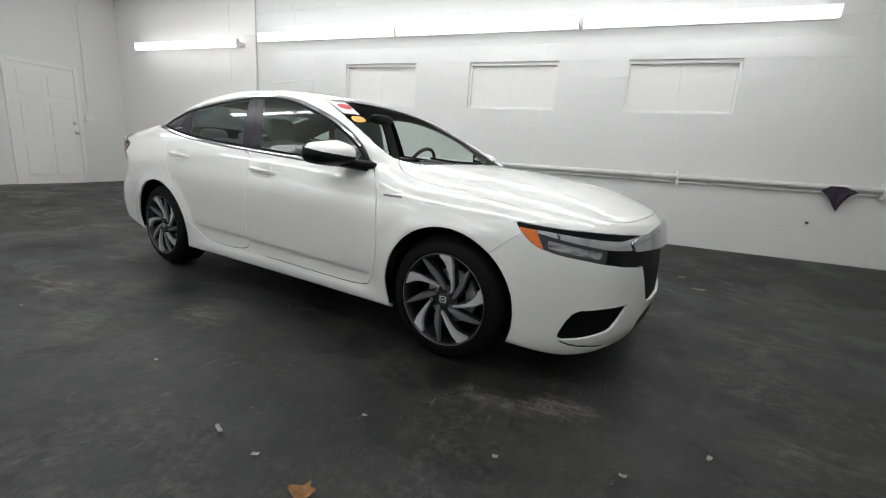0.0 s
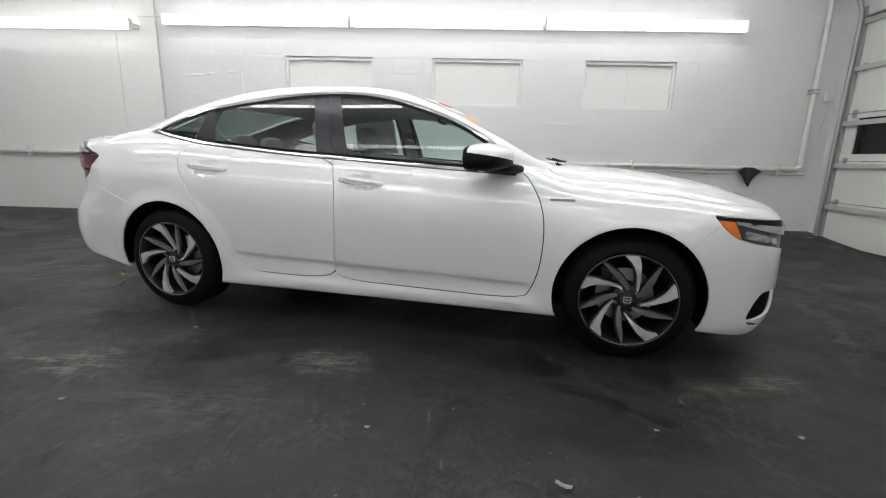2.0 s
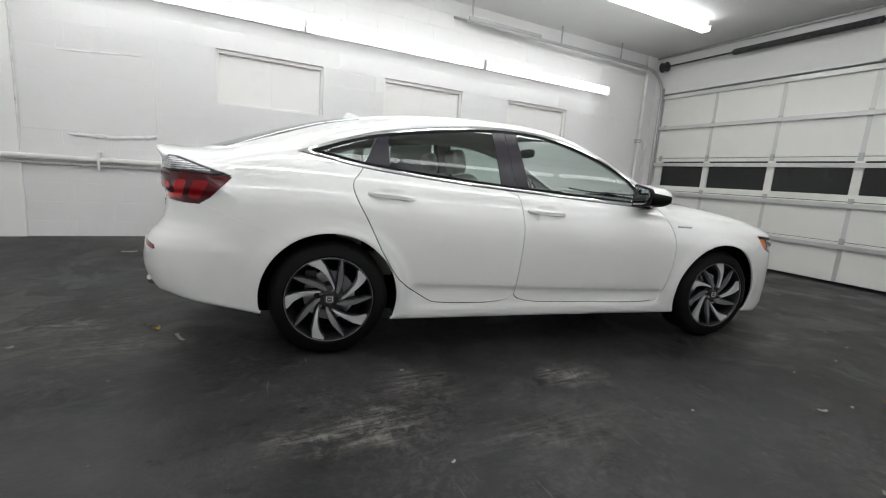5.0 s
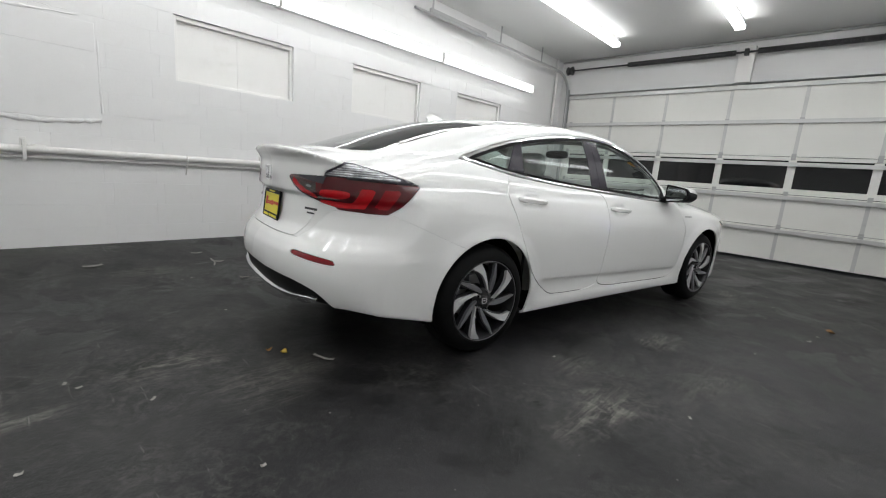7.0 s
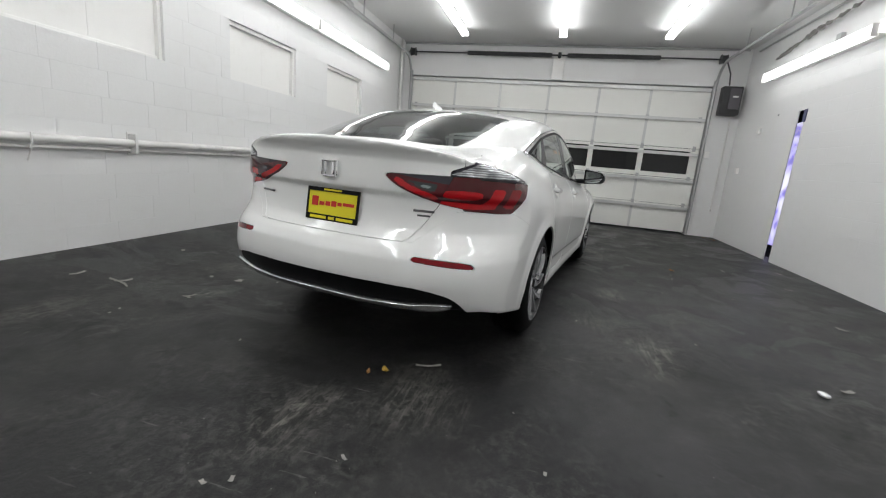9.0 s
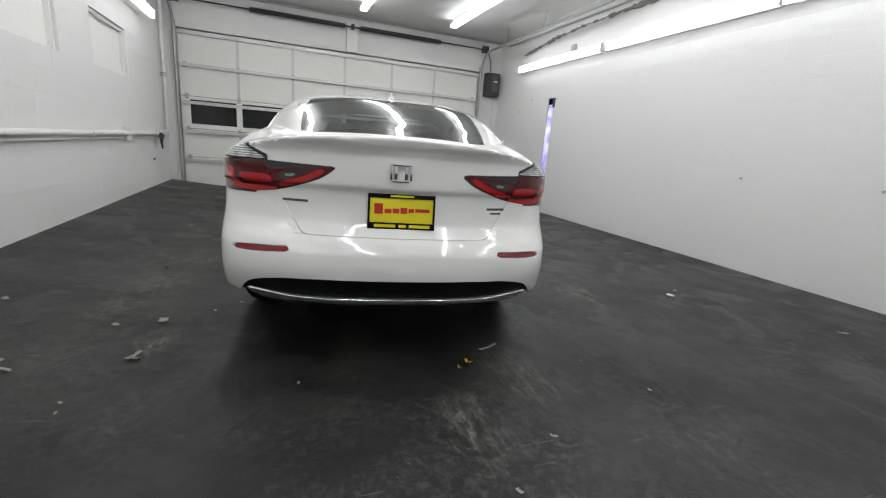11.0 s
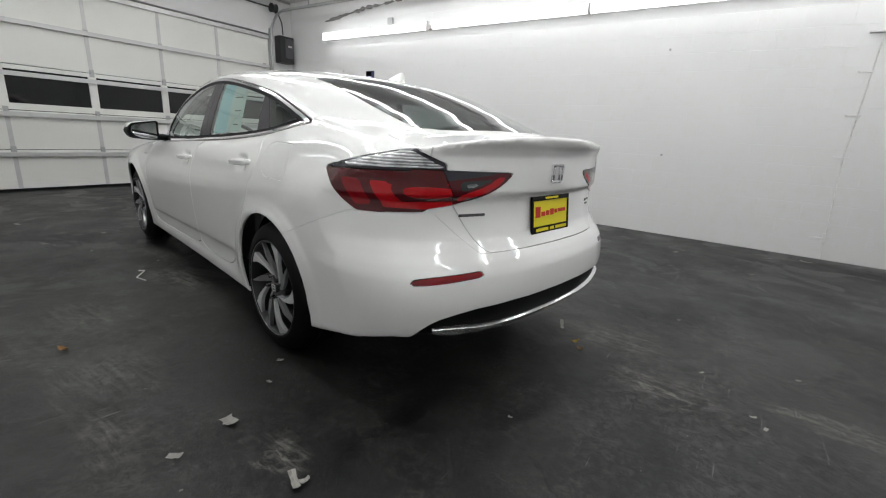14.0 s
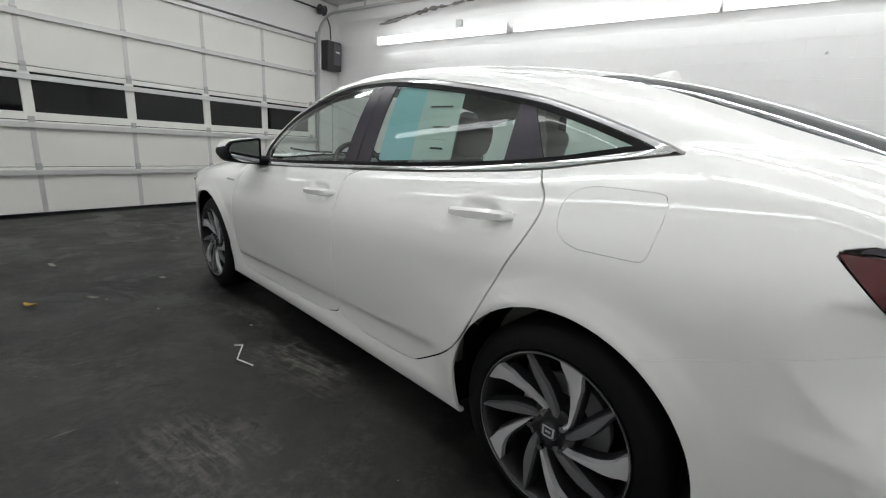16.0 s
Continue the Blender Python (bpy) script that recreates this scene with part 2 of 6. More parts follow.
def box(bm, x0, y0, z0, x1, y1, z1, bevel=0.0):
    made = bmesh.ops.create_cube(bm, size=1.0, matrix=Matrix.Translation(((x0 + x1) / 2, (y0 + y1) / 2, (z0 + z1) / 2)) @ Matrix.Diagonal((x1 - x0, y1 - y0, z1 - z0, 1)))
    if bevel:
        edges = list({e for v in made["verts"] for e in v.link_edges})
        bmesh.ops.bevel(bm, geom=edges, offset=bevel, segments=2, affect="EDGES", profile=0.6)
    return bm


def boxes(*rows, bevel=0.0):
    bm = bmesh.new()
    for r in rows:
        box(bm, *r, bevel=bevel)
    return bm


def rod(bm, a, b, radius, seg=12, r2=None):
    a, b = Vector(a), Vector(b)
    d = b - a
    m = Matrix.Translation((a + b) / 2) @ d.to_track_quat("Z", "Y").to_matrix().to_4x4()
    bmesh.ops.create_cone(bm, cap_ends=True, segments=seg, radius1=radius, radius2=radius if r2 is None else r2, depth=d.length, matrix=m)
    return bm


def tube(points, radius, seg=10):
    """A pipe along points, with ball joints at the bends."""
    bm = bmesh.new()
    for a, b in zip(points, points[1:]):
        rod(bm, a, b, radius, seg)
    for p in points[1:-1]:
        bmesh.ops.create_uvsphere(bm, u_segments=seg, v_segments=8, radius=radius * 1.02, matrix=Matrix.Translation(p))
    return bm


def lathe(profile, seg=48, axis="y"):
    """A ring round the y axis from (radius, y) pairs."""
    bm = bmesh.new()
    rings = []
    for k in range(seg):
        a = 2 * math.pi * k / seg
        rings.append([bm.verts.new((r * math.cos(a), y, r * math.sin(a))) for r, y in profile])
    for k in range(seg):
        p, q = rings[k], rings[(k + 1) % seg]
        for i in range(len(profile) - 1):
            bm.faces.new((p[i], p[i + 1], q[i + 1], q[i]))
    bmesh.ops.recalc_face_normals(bm, faces=bm.faces)
    return bm


def spline(xs, ys):
    """A smooth curve through points, as a function of x."""
    xs, ys = np.array(xs, float), np.array(ys, float)
    h, d = np.diff(xs), np.diff(ys) / np.diff(xs)
    m = np.zeros(len(xs))
    m[0], m[-1] = d[0], d[-1]
    same = d[1:] * d[:-1] > 0
    w1, w2 = 2 * h[1:] + h[:-1], h[1:] + 2 * h[:-1]
    with np.errstate(divide="ignore", invalid="ignore"):
        m[1:-1] = np.where(same, (w1 + w2) / (w1 / d[:-1] + w2 / d[1:]), 0)
    t = np.linspace(xs[0], xs[-1], 900)
    i = np.clip(np.searchsorted(xs, t, side="right") - 1, 0, len(h) - 1)
    s = (t - xs[i]) / h[i]
    v = ys[i] * (1 + 2 * s) * (1 - s) ** 2 + h[i] * m[i] * s * (1 - s) ** 2 + ys[i + 1] * s * s * (3 - 2 * s) + h[i] * m[i + 1] * s * s * (s - 1)
    return lambda x: np.interp(x, t, v)


# ---- room ----
X0, X1, Y0, Y1, H = -9.0, 3.40, -0.77, 5.88, 3.46


def floor_z(x, y):
    north = 0.14 * min(max((y - 4.5) / 1.38, 0), 1) ** 1.5
    west = 0.11 * min(max((-6.4 - x) / 2.5, 0), 1)
    return max(north, west)


def build_floor():
    bm = bmesh.new()
    xs, ys = np.linspace(X0 - 0.2, X1 + 0.3, 64), np.linspace(Y0 - 0.2, Y1 + 0.2, 40)
    grid = [[bm.verts.new((x, y, floor_z(x, y) + 0.004 * noise.noise((x * 0.8, y * 0.8, 0)) - 0.002)) for y in ys] for x in xs]
    for i in range(len(xs) - 1):
        for j in range(len(ys) - 1):
            bm.faces.new((grid[i][j], grid[i + 1][j], grid[i + 1][j + 1], grid[i][j + 1]))
    low = [bm.verts.new((x, y, -0.2)) for x, y in ((xs[0], ys[0]), (xs[-1], ys[0]), (xs[-1], ys[-1]), (xs[0], ys[-1]))]
    bm.faces.new(low[::-1])
    return part("floor", bm, FLOOR, smooth=40)


tagged(build_floor(), "worn black coated concrete floor with scuffs", "floor", kind="structure")
tagged(part("ceiling", boxes((X0 - 0.2, Y0 - 0.2, H, X1 + 0.3, Y1 + 0.2, H + 0.15)), CEIL), "plain white painted ceiling", "ceiling", kind="structure")
tagged(part("wall_west", boxes((X0 - 0.2, Y0 - 0.2, -0.2, X0, Y1 + 0.2, H)), WALL_S), "white painted wall with a door", "wall", kind="structure")
SLIT0, SLIT1, SLITZ = 1.10, 1.27, 2.13
wall_south = tagged(part("wall_south", boxes((X0, Y0 - 0.2, -0.2, SLIT0 - 0.35, Y0, H), (SLIT0 - 0.35, Y0 - 0.014, -0.2, SLIT0, Y0, H), (SLIT0, Y0 - 0.014, SLITZ, SLIT1, Y0, H), (SLIT1, Y0 - 0.014, -0.2, X1 - 0.02, Y0, H), (SLIT0, Y0 - 0.014, -0.2, SLIT1, Y0, -0.005)), WALL_SB), "white painted masonry wall", "wall", kind="structure")
WINDOWS = [(-3.85, 1.19), (-1.86, 1.19), (0.14, 1.18)]
WZ0, WZ1 = 1.69, 2.285


def north_wall():
    rows = [(X0, Y1 + 0.006, -0.2, X1 + 0.3, Y1 + 0.2, WZ0), (X0, Y1 + 0.006, WZ1, X1 + 0.3, Y1 + 0.2, H)]
    edges = [X0] + [e for x, w in WINDOWS for e in (x, x + w)] + [X1 + 0.3]
    for a, b in zip(edges[::2], edges[1::2]):
        rows.append((a, Y1 + 0.006, WZ0, b, Y1 + 0.2, WZ1))
    return tagged(part("wall_north", boxes(*rows), WALL), "white painted concrete block wall", "wall", kind="structure")


wall_north = north_wall()


def build_window(k, x, w):
    ob = empty(f"window_{k}", pose(x, Y1, WZ0), "blocked-up window painted over in white", "window", "windows in the block wall", "structure")
    h = WZ1 - WZ0
    part("panel", boxes((0.03, 0.075, 0.03, w / 2 - 0.0008, 0.10, h - 0.04), (w / 2 + 0.0008, 0.0755, 0.03, w - 0.03, 0.10, h - 0.04), (0, 0.10, 0, w, 0.2, h)), TRIMW, ob)
    part("window_frame", boxes((0, 0.03, 0, 0.03, 0.11, h), (w - 0.03, 0.03, 0, w, 0.11, h), (0.03, 0.03, h - 0.04, w - 0.03, 0.11, h), (0.03, 0.05, 0, w - 0.03, 0.11, 0.03), bevel=0.003), TRIMW, ob)


for k, (x, w) in enumerate(WINDOWS, 1):
    build_window(k, x, w)

# the garage door in the east wall
DY0, DY1, DZ = -0.23, 5.66, 2.78
tagged(part("wall_east", boxes((X1 - 0.02, Y0, -0.2, X1 + 0.3, DY0 - 0.03, H), (X1 - 0.02, DY1 + 0.03, -0.2, X1 + 0.3, Y1 + 0.006, H), (X1 - 0.02, DY0 - 0.03, DZ + 0.02, X1 + 0.3, DY1 + 0.03, H)), WALL_S), "white painted wall round the garage door", "wall", kind="structure")
door = empty("garage_door", pose(X1, DY0, 0), "closed white sectional overhead door with steel struts and a row of dark windows", "garage door")
WIDTH = DY1 - DY0
SECT = [(0.03, 0.56), (0.56, 1.08), (1.08, 1.66), (1.66, 2.20), (2.20, 2.78)]
STILES = [0.10, 1.035, 1.985, 2.96, 3.955, 4.925, WIDTH - 0.10]
for z0, z1 in SECT:
    if z0 == 1.08:
        rows = [(0, 0, z0 + 0.004, 0.05, WIDTH, z0 + 0.09), (0, 0, z1 - 0.06, 0.05, WIDTH, z1 - 0.004)]
        for s in STILES:
            rows.append((0.001, s - 0.1 if s < 0.2 else s - 0.05, z0 + 0.09, 0.049, s + 0.1 if s > 5.5 else s + 0.05, z1 - 0.06))
        part("panel", boxes(*rows, bevel=0.003), DOORP, door)
    else:
        part("panel", boxes((0, 0, z0 + 0.004, 0.05, WIDTH, z1 - 0.004), bevel=0.004), DOORP, door)
for a, b in zip(STILES, STILES[1:]):
    part("pane", boxes((0.02, a, 1.16, 0.03, b, 1.60)), NIGHT, door, "black night-dark glass pane")
for z in (0.47, 1.00, 1.515, 2.16, 2.70):
    part("strut", boxes((-0.05, 0.01, z, -0.002, WIDTH - 0.01, z + 0.012), (-0.05, 0.01, z + 0.045, -0.002, WIDTH - 0.01, z + 0.057), (-0.05, 0.01, z + 0.012, -0.044, WIDTH - 0.01, z + 0.045)), STILE, door, "long galvanised steel strut")
for s in STILES[1:-1]:
    for z0, z1 in SECT:
        if z0 == 1.08:
            continue
        part("stile", boxes((-0.004, s - 0.024, z0 + 0.01, -0.001, s + 0.024, z1 - 0.01)), STILE, door, "flat pale steel stile")

for s in STILES:
    for z in (0.56, 1.08, 1.66, 2.20):
        part("hinge", boxes((-0.012, s - 0.03, z - 0.055, -0.005, s + 0.03, z + 0.045), (-0.030, s - 0.022, z - 0.012, -0.012, s + 0.022, z + 0.012), bevel=0.002), STEEL, door, "small galvanised hinge plate")


# ---- lamps ----
def strip_light(name, x0, x1, y, z, label, group, wall=0.0):
    """A wraparound fluorescent fitting along x; wall: which way its back points."""
    ob = empty(name, pose((x0 + x1) / 2, y, z, -90 * wall if wall else 0), label, "light fixture", group)
    n = (x1 - x0) / 2
    part("housing", boxes((-n, -0.030, 0.012, n, 0.030, (0.152 if wall < 0 else 0.16) if wall else 0.10), bevel=0.006), TRIMW, ob, "white steel housing")
    for a, b in ((-n + 0.008, -0.005), (0.005, n - 0.008)):
        bm = bmesh.new()
        box(bm, a, -0.062, -0.050, b, 0.062, 0.016, bevel=0.028)
        part("diffuser", bm, TUBE if wall else TUBE_C, ob, "glowing white wraparound lens", smooth=50)
    for a in (-n, 0.0, n):
        part("end_cap", boxes((a - 0.004, -0.066, -0.054, a + 0.004, 0.066, 0.018), bevel=0.002), TRIMW, ob, "white end cap")
    return ob


for k, x in enumerate((-8.24, -5.36, -2.90, -0.42)):
    strip_light("strip_light", x, x + 2.43, 5.72, 2.665 if k else 2.60, "white fluorescent strip light on the block wall", "strip lights on the block wall", 1)
for x in (-0.26, -2.80, -5.26, -7.72):
    strip_light("strip_light", x + 0.03, x + 2.46, -0.62, 2.735, "white fluorescent strip light on the plain wall", "strip lights on the plain wall", -1)
# only the row at x = -0.11 is known; rows farther back are unseen additions
for y in (4.33, 2.57, 0.86):
    for x in (-0.11, -2.6, -5.1, -7.6):
        strip_light("ceiling_light", x, x + 2.43, y, H - 0.10, "slim white fluorescent tube light under the ceiling", "ceiling lights")


# ---- car: one smooth body volume, cut into panels ----
CAR = pose(-3.0665, 3.2845, 0.0, 0, 0, -10.19)
WB = 2.70
half_w = spline([-1.2, -0.9, -0.6, -0.3, 0.0, 0.5, 1.2, 2.0, 2.7, 3.0, 3.3, 3.7], [0.80, 0.85, 0.885, 0.902, 0.908, 0.897, 0.892, 0.897, 0.908, 0.89, 0.85, 0.78])
crease_z = spline([-1.2, -0.6, -0.2, 0.3, 0.75, 1.43, 1.84, 2.25, 2.63, 3.0, 3.7], [0.965, 0.95, 0.94, 0.905, 0.876, 0.838, 0.808, 0.780, 0.758, 0.748, 0.735])
inset = spline([0.05, 0.12, 0.17, 0.21, 0.25, 0.29, 0.33, 0.37, 0.388, 0.41, 0.425, 0.44, 0.50, 0.60, 0.70, 0.74, 0.78, 0.82, 0.86, 0.90, 0.94, 0.97, 1.01, 1.06, 1.15, 1.4],
               [0.15, 0.085, 0.046, 0.029, 0.025, 0.031, 0.0325, 0.0315, 0.0285, 0.0190, 0.0165, 0.0145, 0.009, 0.003, 0.0, 0.0012, 0.006, 0.0152, 0.0274, 0.042, 0.0615, 0.084, 0.122, 0.18, 0.30, 0.7])
plain_inset = spline([0.05, 0.12, 0.17, 0.21, 0.25, 0.30, 0.35, 0.40, 0.44, 0.50, 0.60, 0.70], [0.15, 0.085, 0.046, 0.030, 0.026, 0.024, 0.021, 0.0175, 0.0145, 0.009, 0.003, 0.0])
top_z = spline([-1.3, -1.05, -0.98, -0.85, -0.70, -0.4, 0.5, 1.8, 2.15, 2.40, 2.75, 3.10, 3.35, 3.50, 3.62, 3.8],
               [1.115, 1.115, 1.113, 1.108, 1.115, 1.16, 1.20, 1.15, 1.045, 0.984, 0.957, 0.911, 0.842, 0.780, 0.712, 0.55])
tail_x = spline([0.0, 0.15, 0.20, 0.25, 0.33, 0.40, 0.48, 0.57, 0.62, 0.67, 0.72, 0.80, 0.85, 0.885, 0.95, 1.02, 1.05, 1.08, 1.11, 1.14, 1.5],
                [-0.55, -0.75, -0.86, -0.94, -1.02, -1.055, -1.070, -1.060, -1.035, -0.995, -0.965, -0.950, -0.948, -0.968, -0.966, -0.962, -0.972, -0.992, -1.000, -0.985, -0.6])
nose_x = spline([0.0, 0.12, 0.17, 0.25, 0.40, 0.55, 0.65, 0.72, 0.80, 0.90, 1.2], [3.40, 3.495, 3.54, 3.578, 3.59, 3.585, 3.575, 3.565, 3.53, 3.40, 2.9])
tail_round = spline([0, 0.2, 0.4, 0.55, 0.65, 0.72, 0.78, 0.84, 0.88, 0.95, 1.2], [0, 0.006, 0.031, 0.072, 0.112, 0.155, 0.21, 0.305, 0.42, 0.72, 2.5])
nose_round = spline([0, 0.2, 0.35, 0.5, 0.6, 0.7, 0.78, 0.85, 0.9, 1.2], [0, 0.012, 0.04, 0.085, 0.122, 0.185, 0.275, 0.41, 0.60, 2.5])
roof_z = spline([-1.3, -1.0, -0.85, -0.72, -0.62, -0.5, -0.3, -0.1, 0.2, 0.5, 0.85, 1.1, 1.35, 1.6, 2.0, 2.4, 2.7],
                [0.93, 1.04, 1.094, 1.138, 1.172, 1.216, 1.283, 1.338, 1.390, 1.421, 1.436, 1.431, 1.400, 1.338, 1.178, 0.975, 0.78])
belt_w = spline([-1.2, -0.7, -0.2, 0.2, 1.1, 1.7, 2.1, 2.5], [0.50, 0.650, 0.762, 0.787, 0.800, 0.788, 0.758, 0.70])
belt_z = spline([-0.9, -0.22, 0.16, 0.7, 1.08, 1.68, 2.08, 2.5], [1.16, 1.115, 1.056, 1.012, 0.985, 0.955, 0.935, 0.92])
lean = spline([-0.3, 0.0, 0.1, 0.2, 0.3, 0.4, 0.6], [-0.08, 0.0, 0.024, 0.053, 0.090, 0.140, 0.30])


def smooth_max(a, b, k):
    h = np.clip(0.5 + 0.5 * (a - b) / k, 0, 1)
    return b + (a - b) * h + k * h * (1 - h)


def smooth_min(a, b, k):
    return -smooth_max(-a, -b, k)


def fade(t):
    t = np.clip(t, 0, 1)
    return t * t * (3 - 2 * t)


def tuck(x):
    return np.clip((-0.2 - x) * 0.35, 0, 0.035) + np.clip((-0.30 - x) * 0.225, 0, 0.115)


DISHES = ((0.305, 0.900), (1.275, 0.852))


def car_volume(p, dished=True):
    """Signed distance, roughly, to the body: negative inside."""
    x, y, z = p[..., 0], np.abs(p[..., 1]), p[..., 2]
    shift = (crease_z(x) - 0.86) * np.clip((z - 0.42) / 0.4, 0, 1)
    dip = -0.045 * np.clip((x - 0.44) / 1.66, 0, 1) * np.exp(-(((z - 0.39) / 0.08) ** 2))
    doors = fade((x - 0.40) / 0.14) * fade((2.30 - x) / 0.16)
    low_in = np.where(z - shift - dip < 0.70, plain_inset(z - shift), inset(z - shift - dip))
    w = half_w(x) - doors * inset(z - shift - dip) - (1 - doors) * low_in
    for cx in (0.0, WB):
        r = np.hypot(x - cx, z - 0.325)
        w = w + (0.009 / (1 + np.exp((r - 0.437) / 0.010)) + 0.005 * np.exp(-(((r - 0.378) / 0.02) ** 2))) * np.clip((0.80 - z) / 0.12, 0, 1) * np.clip((z - 0.24) / 0.12, 0, 1)
    if dished:
        for cx, cz in DISHES:
            w = w - 0.015 * np.exp(-(((x - cx) / 0.066) ** 4) - ((z - cz) / 0.036) ** 4)
    behind = fade((-0.34 - x) / 0.3)
    w = w + behind * 0.009 * (np.clip((z - 0.20) / 0.38, 0, 1) - np.clip((z - 0.585) / 0.05, 0, 1))
    side = (y - w) * 0.92
    crown = 0.05 * (y / 0.75) ** 2 + 0.05 * (y / 0.8) ** 6
    top = (z - top_z(x) + crown * np.clip((x - 1.5) / 0.8, 0, 1) + (0.035 * (y / 0.6) ** 2 + 0.02 * (y / 0.7) ** 6) * np.clip((0.2 - x) / 0.8, 0, 1)) * 0.95
    front = (x - nose_x(z) + nose_round(y)) * 0.8
    back = (tail_x(z) + tail_round(y) - x) * 0.8
    low = smooth_max(side, top, 0.035)
    low = smooth_max(low, front, 0.05)
    low = smooth_max(low, back, 0.018)
    floor_line = 0.19 - 0.04 * np.clip((x - 2.9) / 0.4, 0, 1) + tuck(x)
    low = smooth_max(low, floor_line - z, 0.02)
    bend = np.where(x > 1.0, 0.085 * (y / 0.7) ** 2 * np.clip((x - 1.0) / 0.9, 0, 1), -0.14 * (y / 0.6) ** 2 * fade((0.45 - x) / 0.85))
    cab_side = (y - belt_w(x) + lean(z - belt_z(x))) * 0.85
    q = (y / 0.6) ** 2
    cab_top = (z - roof_z(x + bend) + 0.022 * q + (0.020 * fade((1.5 - x) / 0.5) + 0.030 * fade((0.8 - x) / 0.9)) * q * q) * 0.9
    cab = smooth_max(cab_side, cab_top, 0.045)
    cab = np.maximum.reduce([smooth_max(cab, 0.8 - z, 0.02), -0.80 - x, x - 2.46])
    return smooth_min(low, cab, 0.005)


def gradient(p, e=0.002):
    g = np.stack([car_volume(p + e * d) - car_volume(p - e * d) for d in np.eye(3)], -1) / (2 * e)
    return g


def net(step=0.0165):
    """The surface as quads over a regular grid, drawn onto the volume's skin."""
    lo, n = np.array([-1.14, -0.99, 0.10]), None
    n = np.ceil((np.array([3.66, 0.99, 1.48]) - lo) / step).astype(int) + 1
    axes = [lo[k] + step * np.arange(n[k]) for k in range(3)]
    f = np.empty(n)
    for i in range(0, n[0], 40):
        f[i : i + 40] = car_volume(np.stack(np.meshgrid(axes[0][i : i + 40], axes[1], axes[2], indexing="ij"), -1))
    ins = f < 0
    c = np.zeros(n - 1, int)
    corners = [(a, b, d) for a in (0, 1) for b in (0, 1) for d in (0, 1)]
    for a, b, d in corners:
        c += ins[a : n[0] - 1 + a, b : n[1] - 1 + b, d : n[2] - 1 + d]
    cells = np.argwhere((c > 0) & (c < 8))
    ids = np.full(n - 1, -1)
    ids[tuple(cells.T)] = np.arange(len(cells))
    total, count = np.zeros((len(cells), 3)), np.zeros(len(cells))
    for p in corners:
        for k in range(3):
            if p[k]:
                continue
            q = list(p)
            q[k] = 1
            ia, ib = cells + p, cells + q
            fa, fb = f[tuple(ia.T)], f[tuple(ib.T)]
            cross = (fa < 0) != (fb < 0)
            t = np.where(cross, fa / np.where(cross, fa - fb, 1), 0)
            total += np.where(cross[:, None], ia + t[:, None] * (np.array(q) - p), 0)
            count += cross
    v = lo + step * total / count[:, None]
    for _ in range(4):
        g = gradient(v)
        move = (car_volume(v) / (g * g).sum(-1).clip(0.05))[:, None] * g
        v = v - move.clip(-step / 2, step / 2)
    quads = []
    for k in range(3):
        u, w = (k + 1) % 3, (k + 2) % 3
        a = [slice(1, -1)] * 3
        a[k] = slice(0, -1)
        b = list(a)
        b[k] = slice(1, None)
        change = ins[tuple(a)] != ins[tuple(b)]
        at = np.argwhere(change) + 1
        at[:, k] -= 1
        du, dw = np.eye(3, dtype=int)[u], np.eye(3, dtype=int)[w]
        q = np.stack([ids[tuple((at - s * du - t * dw).T)] for s, t in ((1, 1), (0, 1), (0, 0), (1, 0))], 1)
        flip = ~ins[tuple(at.T)]
        q[flip] = q[flip][:, ::-1]
        quads.append(q)
    quads = np.concatenate(quads)
    tris = np.concatenate([quads[:, [0, 1, 2]], quads[:, [0, 2, 3]]])
    return v, tris


def clip(v, f, d):
    """The part of the triangles where d < 0."""
    d = np.where(np.abs(d) < 1e-7, 1e-7, d)
    s = d[f] < 0
    n = s.sum(1)
    keep, cut1, cut2 = f[n == 3], f[n == 1], f[n == 2]
    out = [keep]
    if len(cut1) or len(cut2):
        k1 = np.argmax(s[n == 1], 1)
        r1 = np.take_along_axis(cut1, (k1[:, None] + np.arange(3)) % 3, 1)
        k2 = np.argmin(s[n == 2], 1)
        r2 = np.take_along_axis(cut2, (k2[:, None] + np.arange(3)) % 3, 1)
        pairs = np.concatenate([r1[:, [0, 1]], r1[:, [0, 2]], r2[:, [0, 1]], r2[:, [0, 2]]])
        pairs = np.sort(pairs, 1)
        uniq, inv = np.unique(pairs, axis=0, return_inverse=True)
        inv = inv.ravel() + len(v)
        a, b = uniq.T
        t = (d[a] / (d[a] - d[b]))[:, None]
        v = np.concatenate([v, v[a] * (1 - t) + v[b] * t])
        m1, m2 = len(r1), len(r2)
        e1, e2, e3, e4 = inv[:m1], inv[m1 : 2 * m1], inv[2 * m1 : 2 * m1 + m2], inv[2 * m1 + m2 :]
        out += [np.stack([r1[:, 0], e1, e2], 1), np.stack([e3, r2[:, 1], r2[:, 2]], 1), np.stack([e3, r2[:, 2], e4], 1)]
    f = np.concatenate(out)
    used, inv = np.unique(f, return_inverse=True)
    return v[used], inv.reshape(f.shape)


def outline(points, rounds=3, keep=()):
    """A closed polygon with softened corners; the numbered ones stay sharp."""
    p = [np.array(q, float) for q in points]
    marks = [i in keep for i in range(len(p))]
    for _ in range(rounds):
        q, m = [], []
        for i in range(len(p)):
            if marks[i]:
                q.append(p[i]), m.append(True)
            else:
                a, b = p[i - 1], p[(i + 1) % len(p)]
                q += [0.75 * p[i] + 0.25 * a, 0.75 * p[i] + 0.25 * b]
                m += [False, False]
        p, marks = q, m
    return np.array(p)


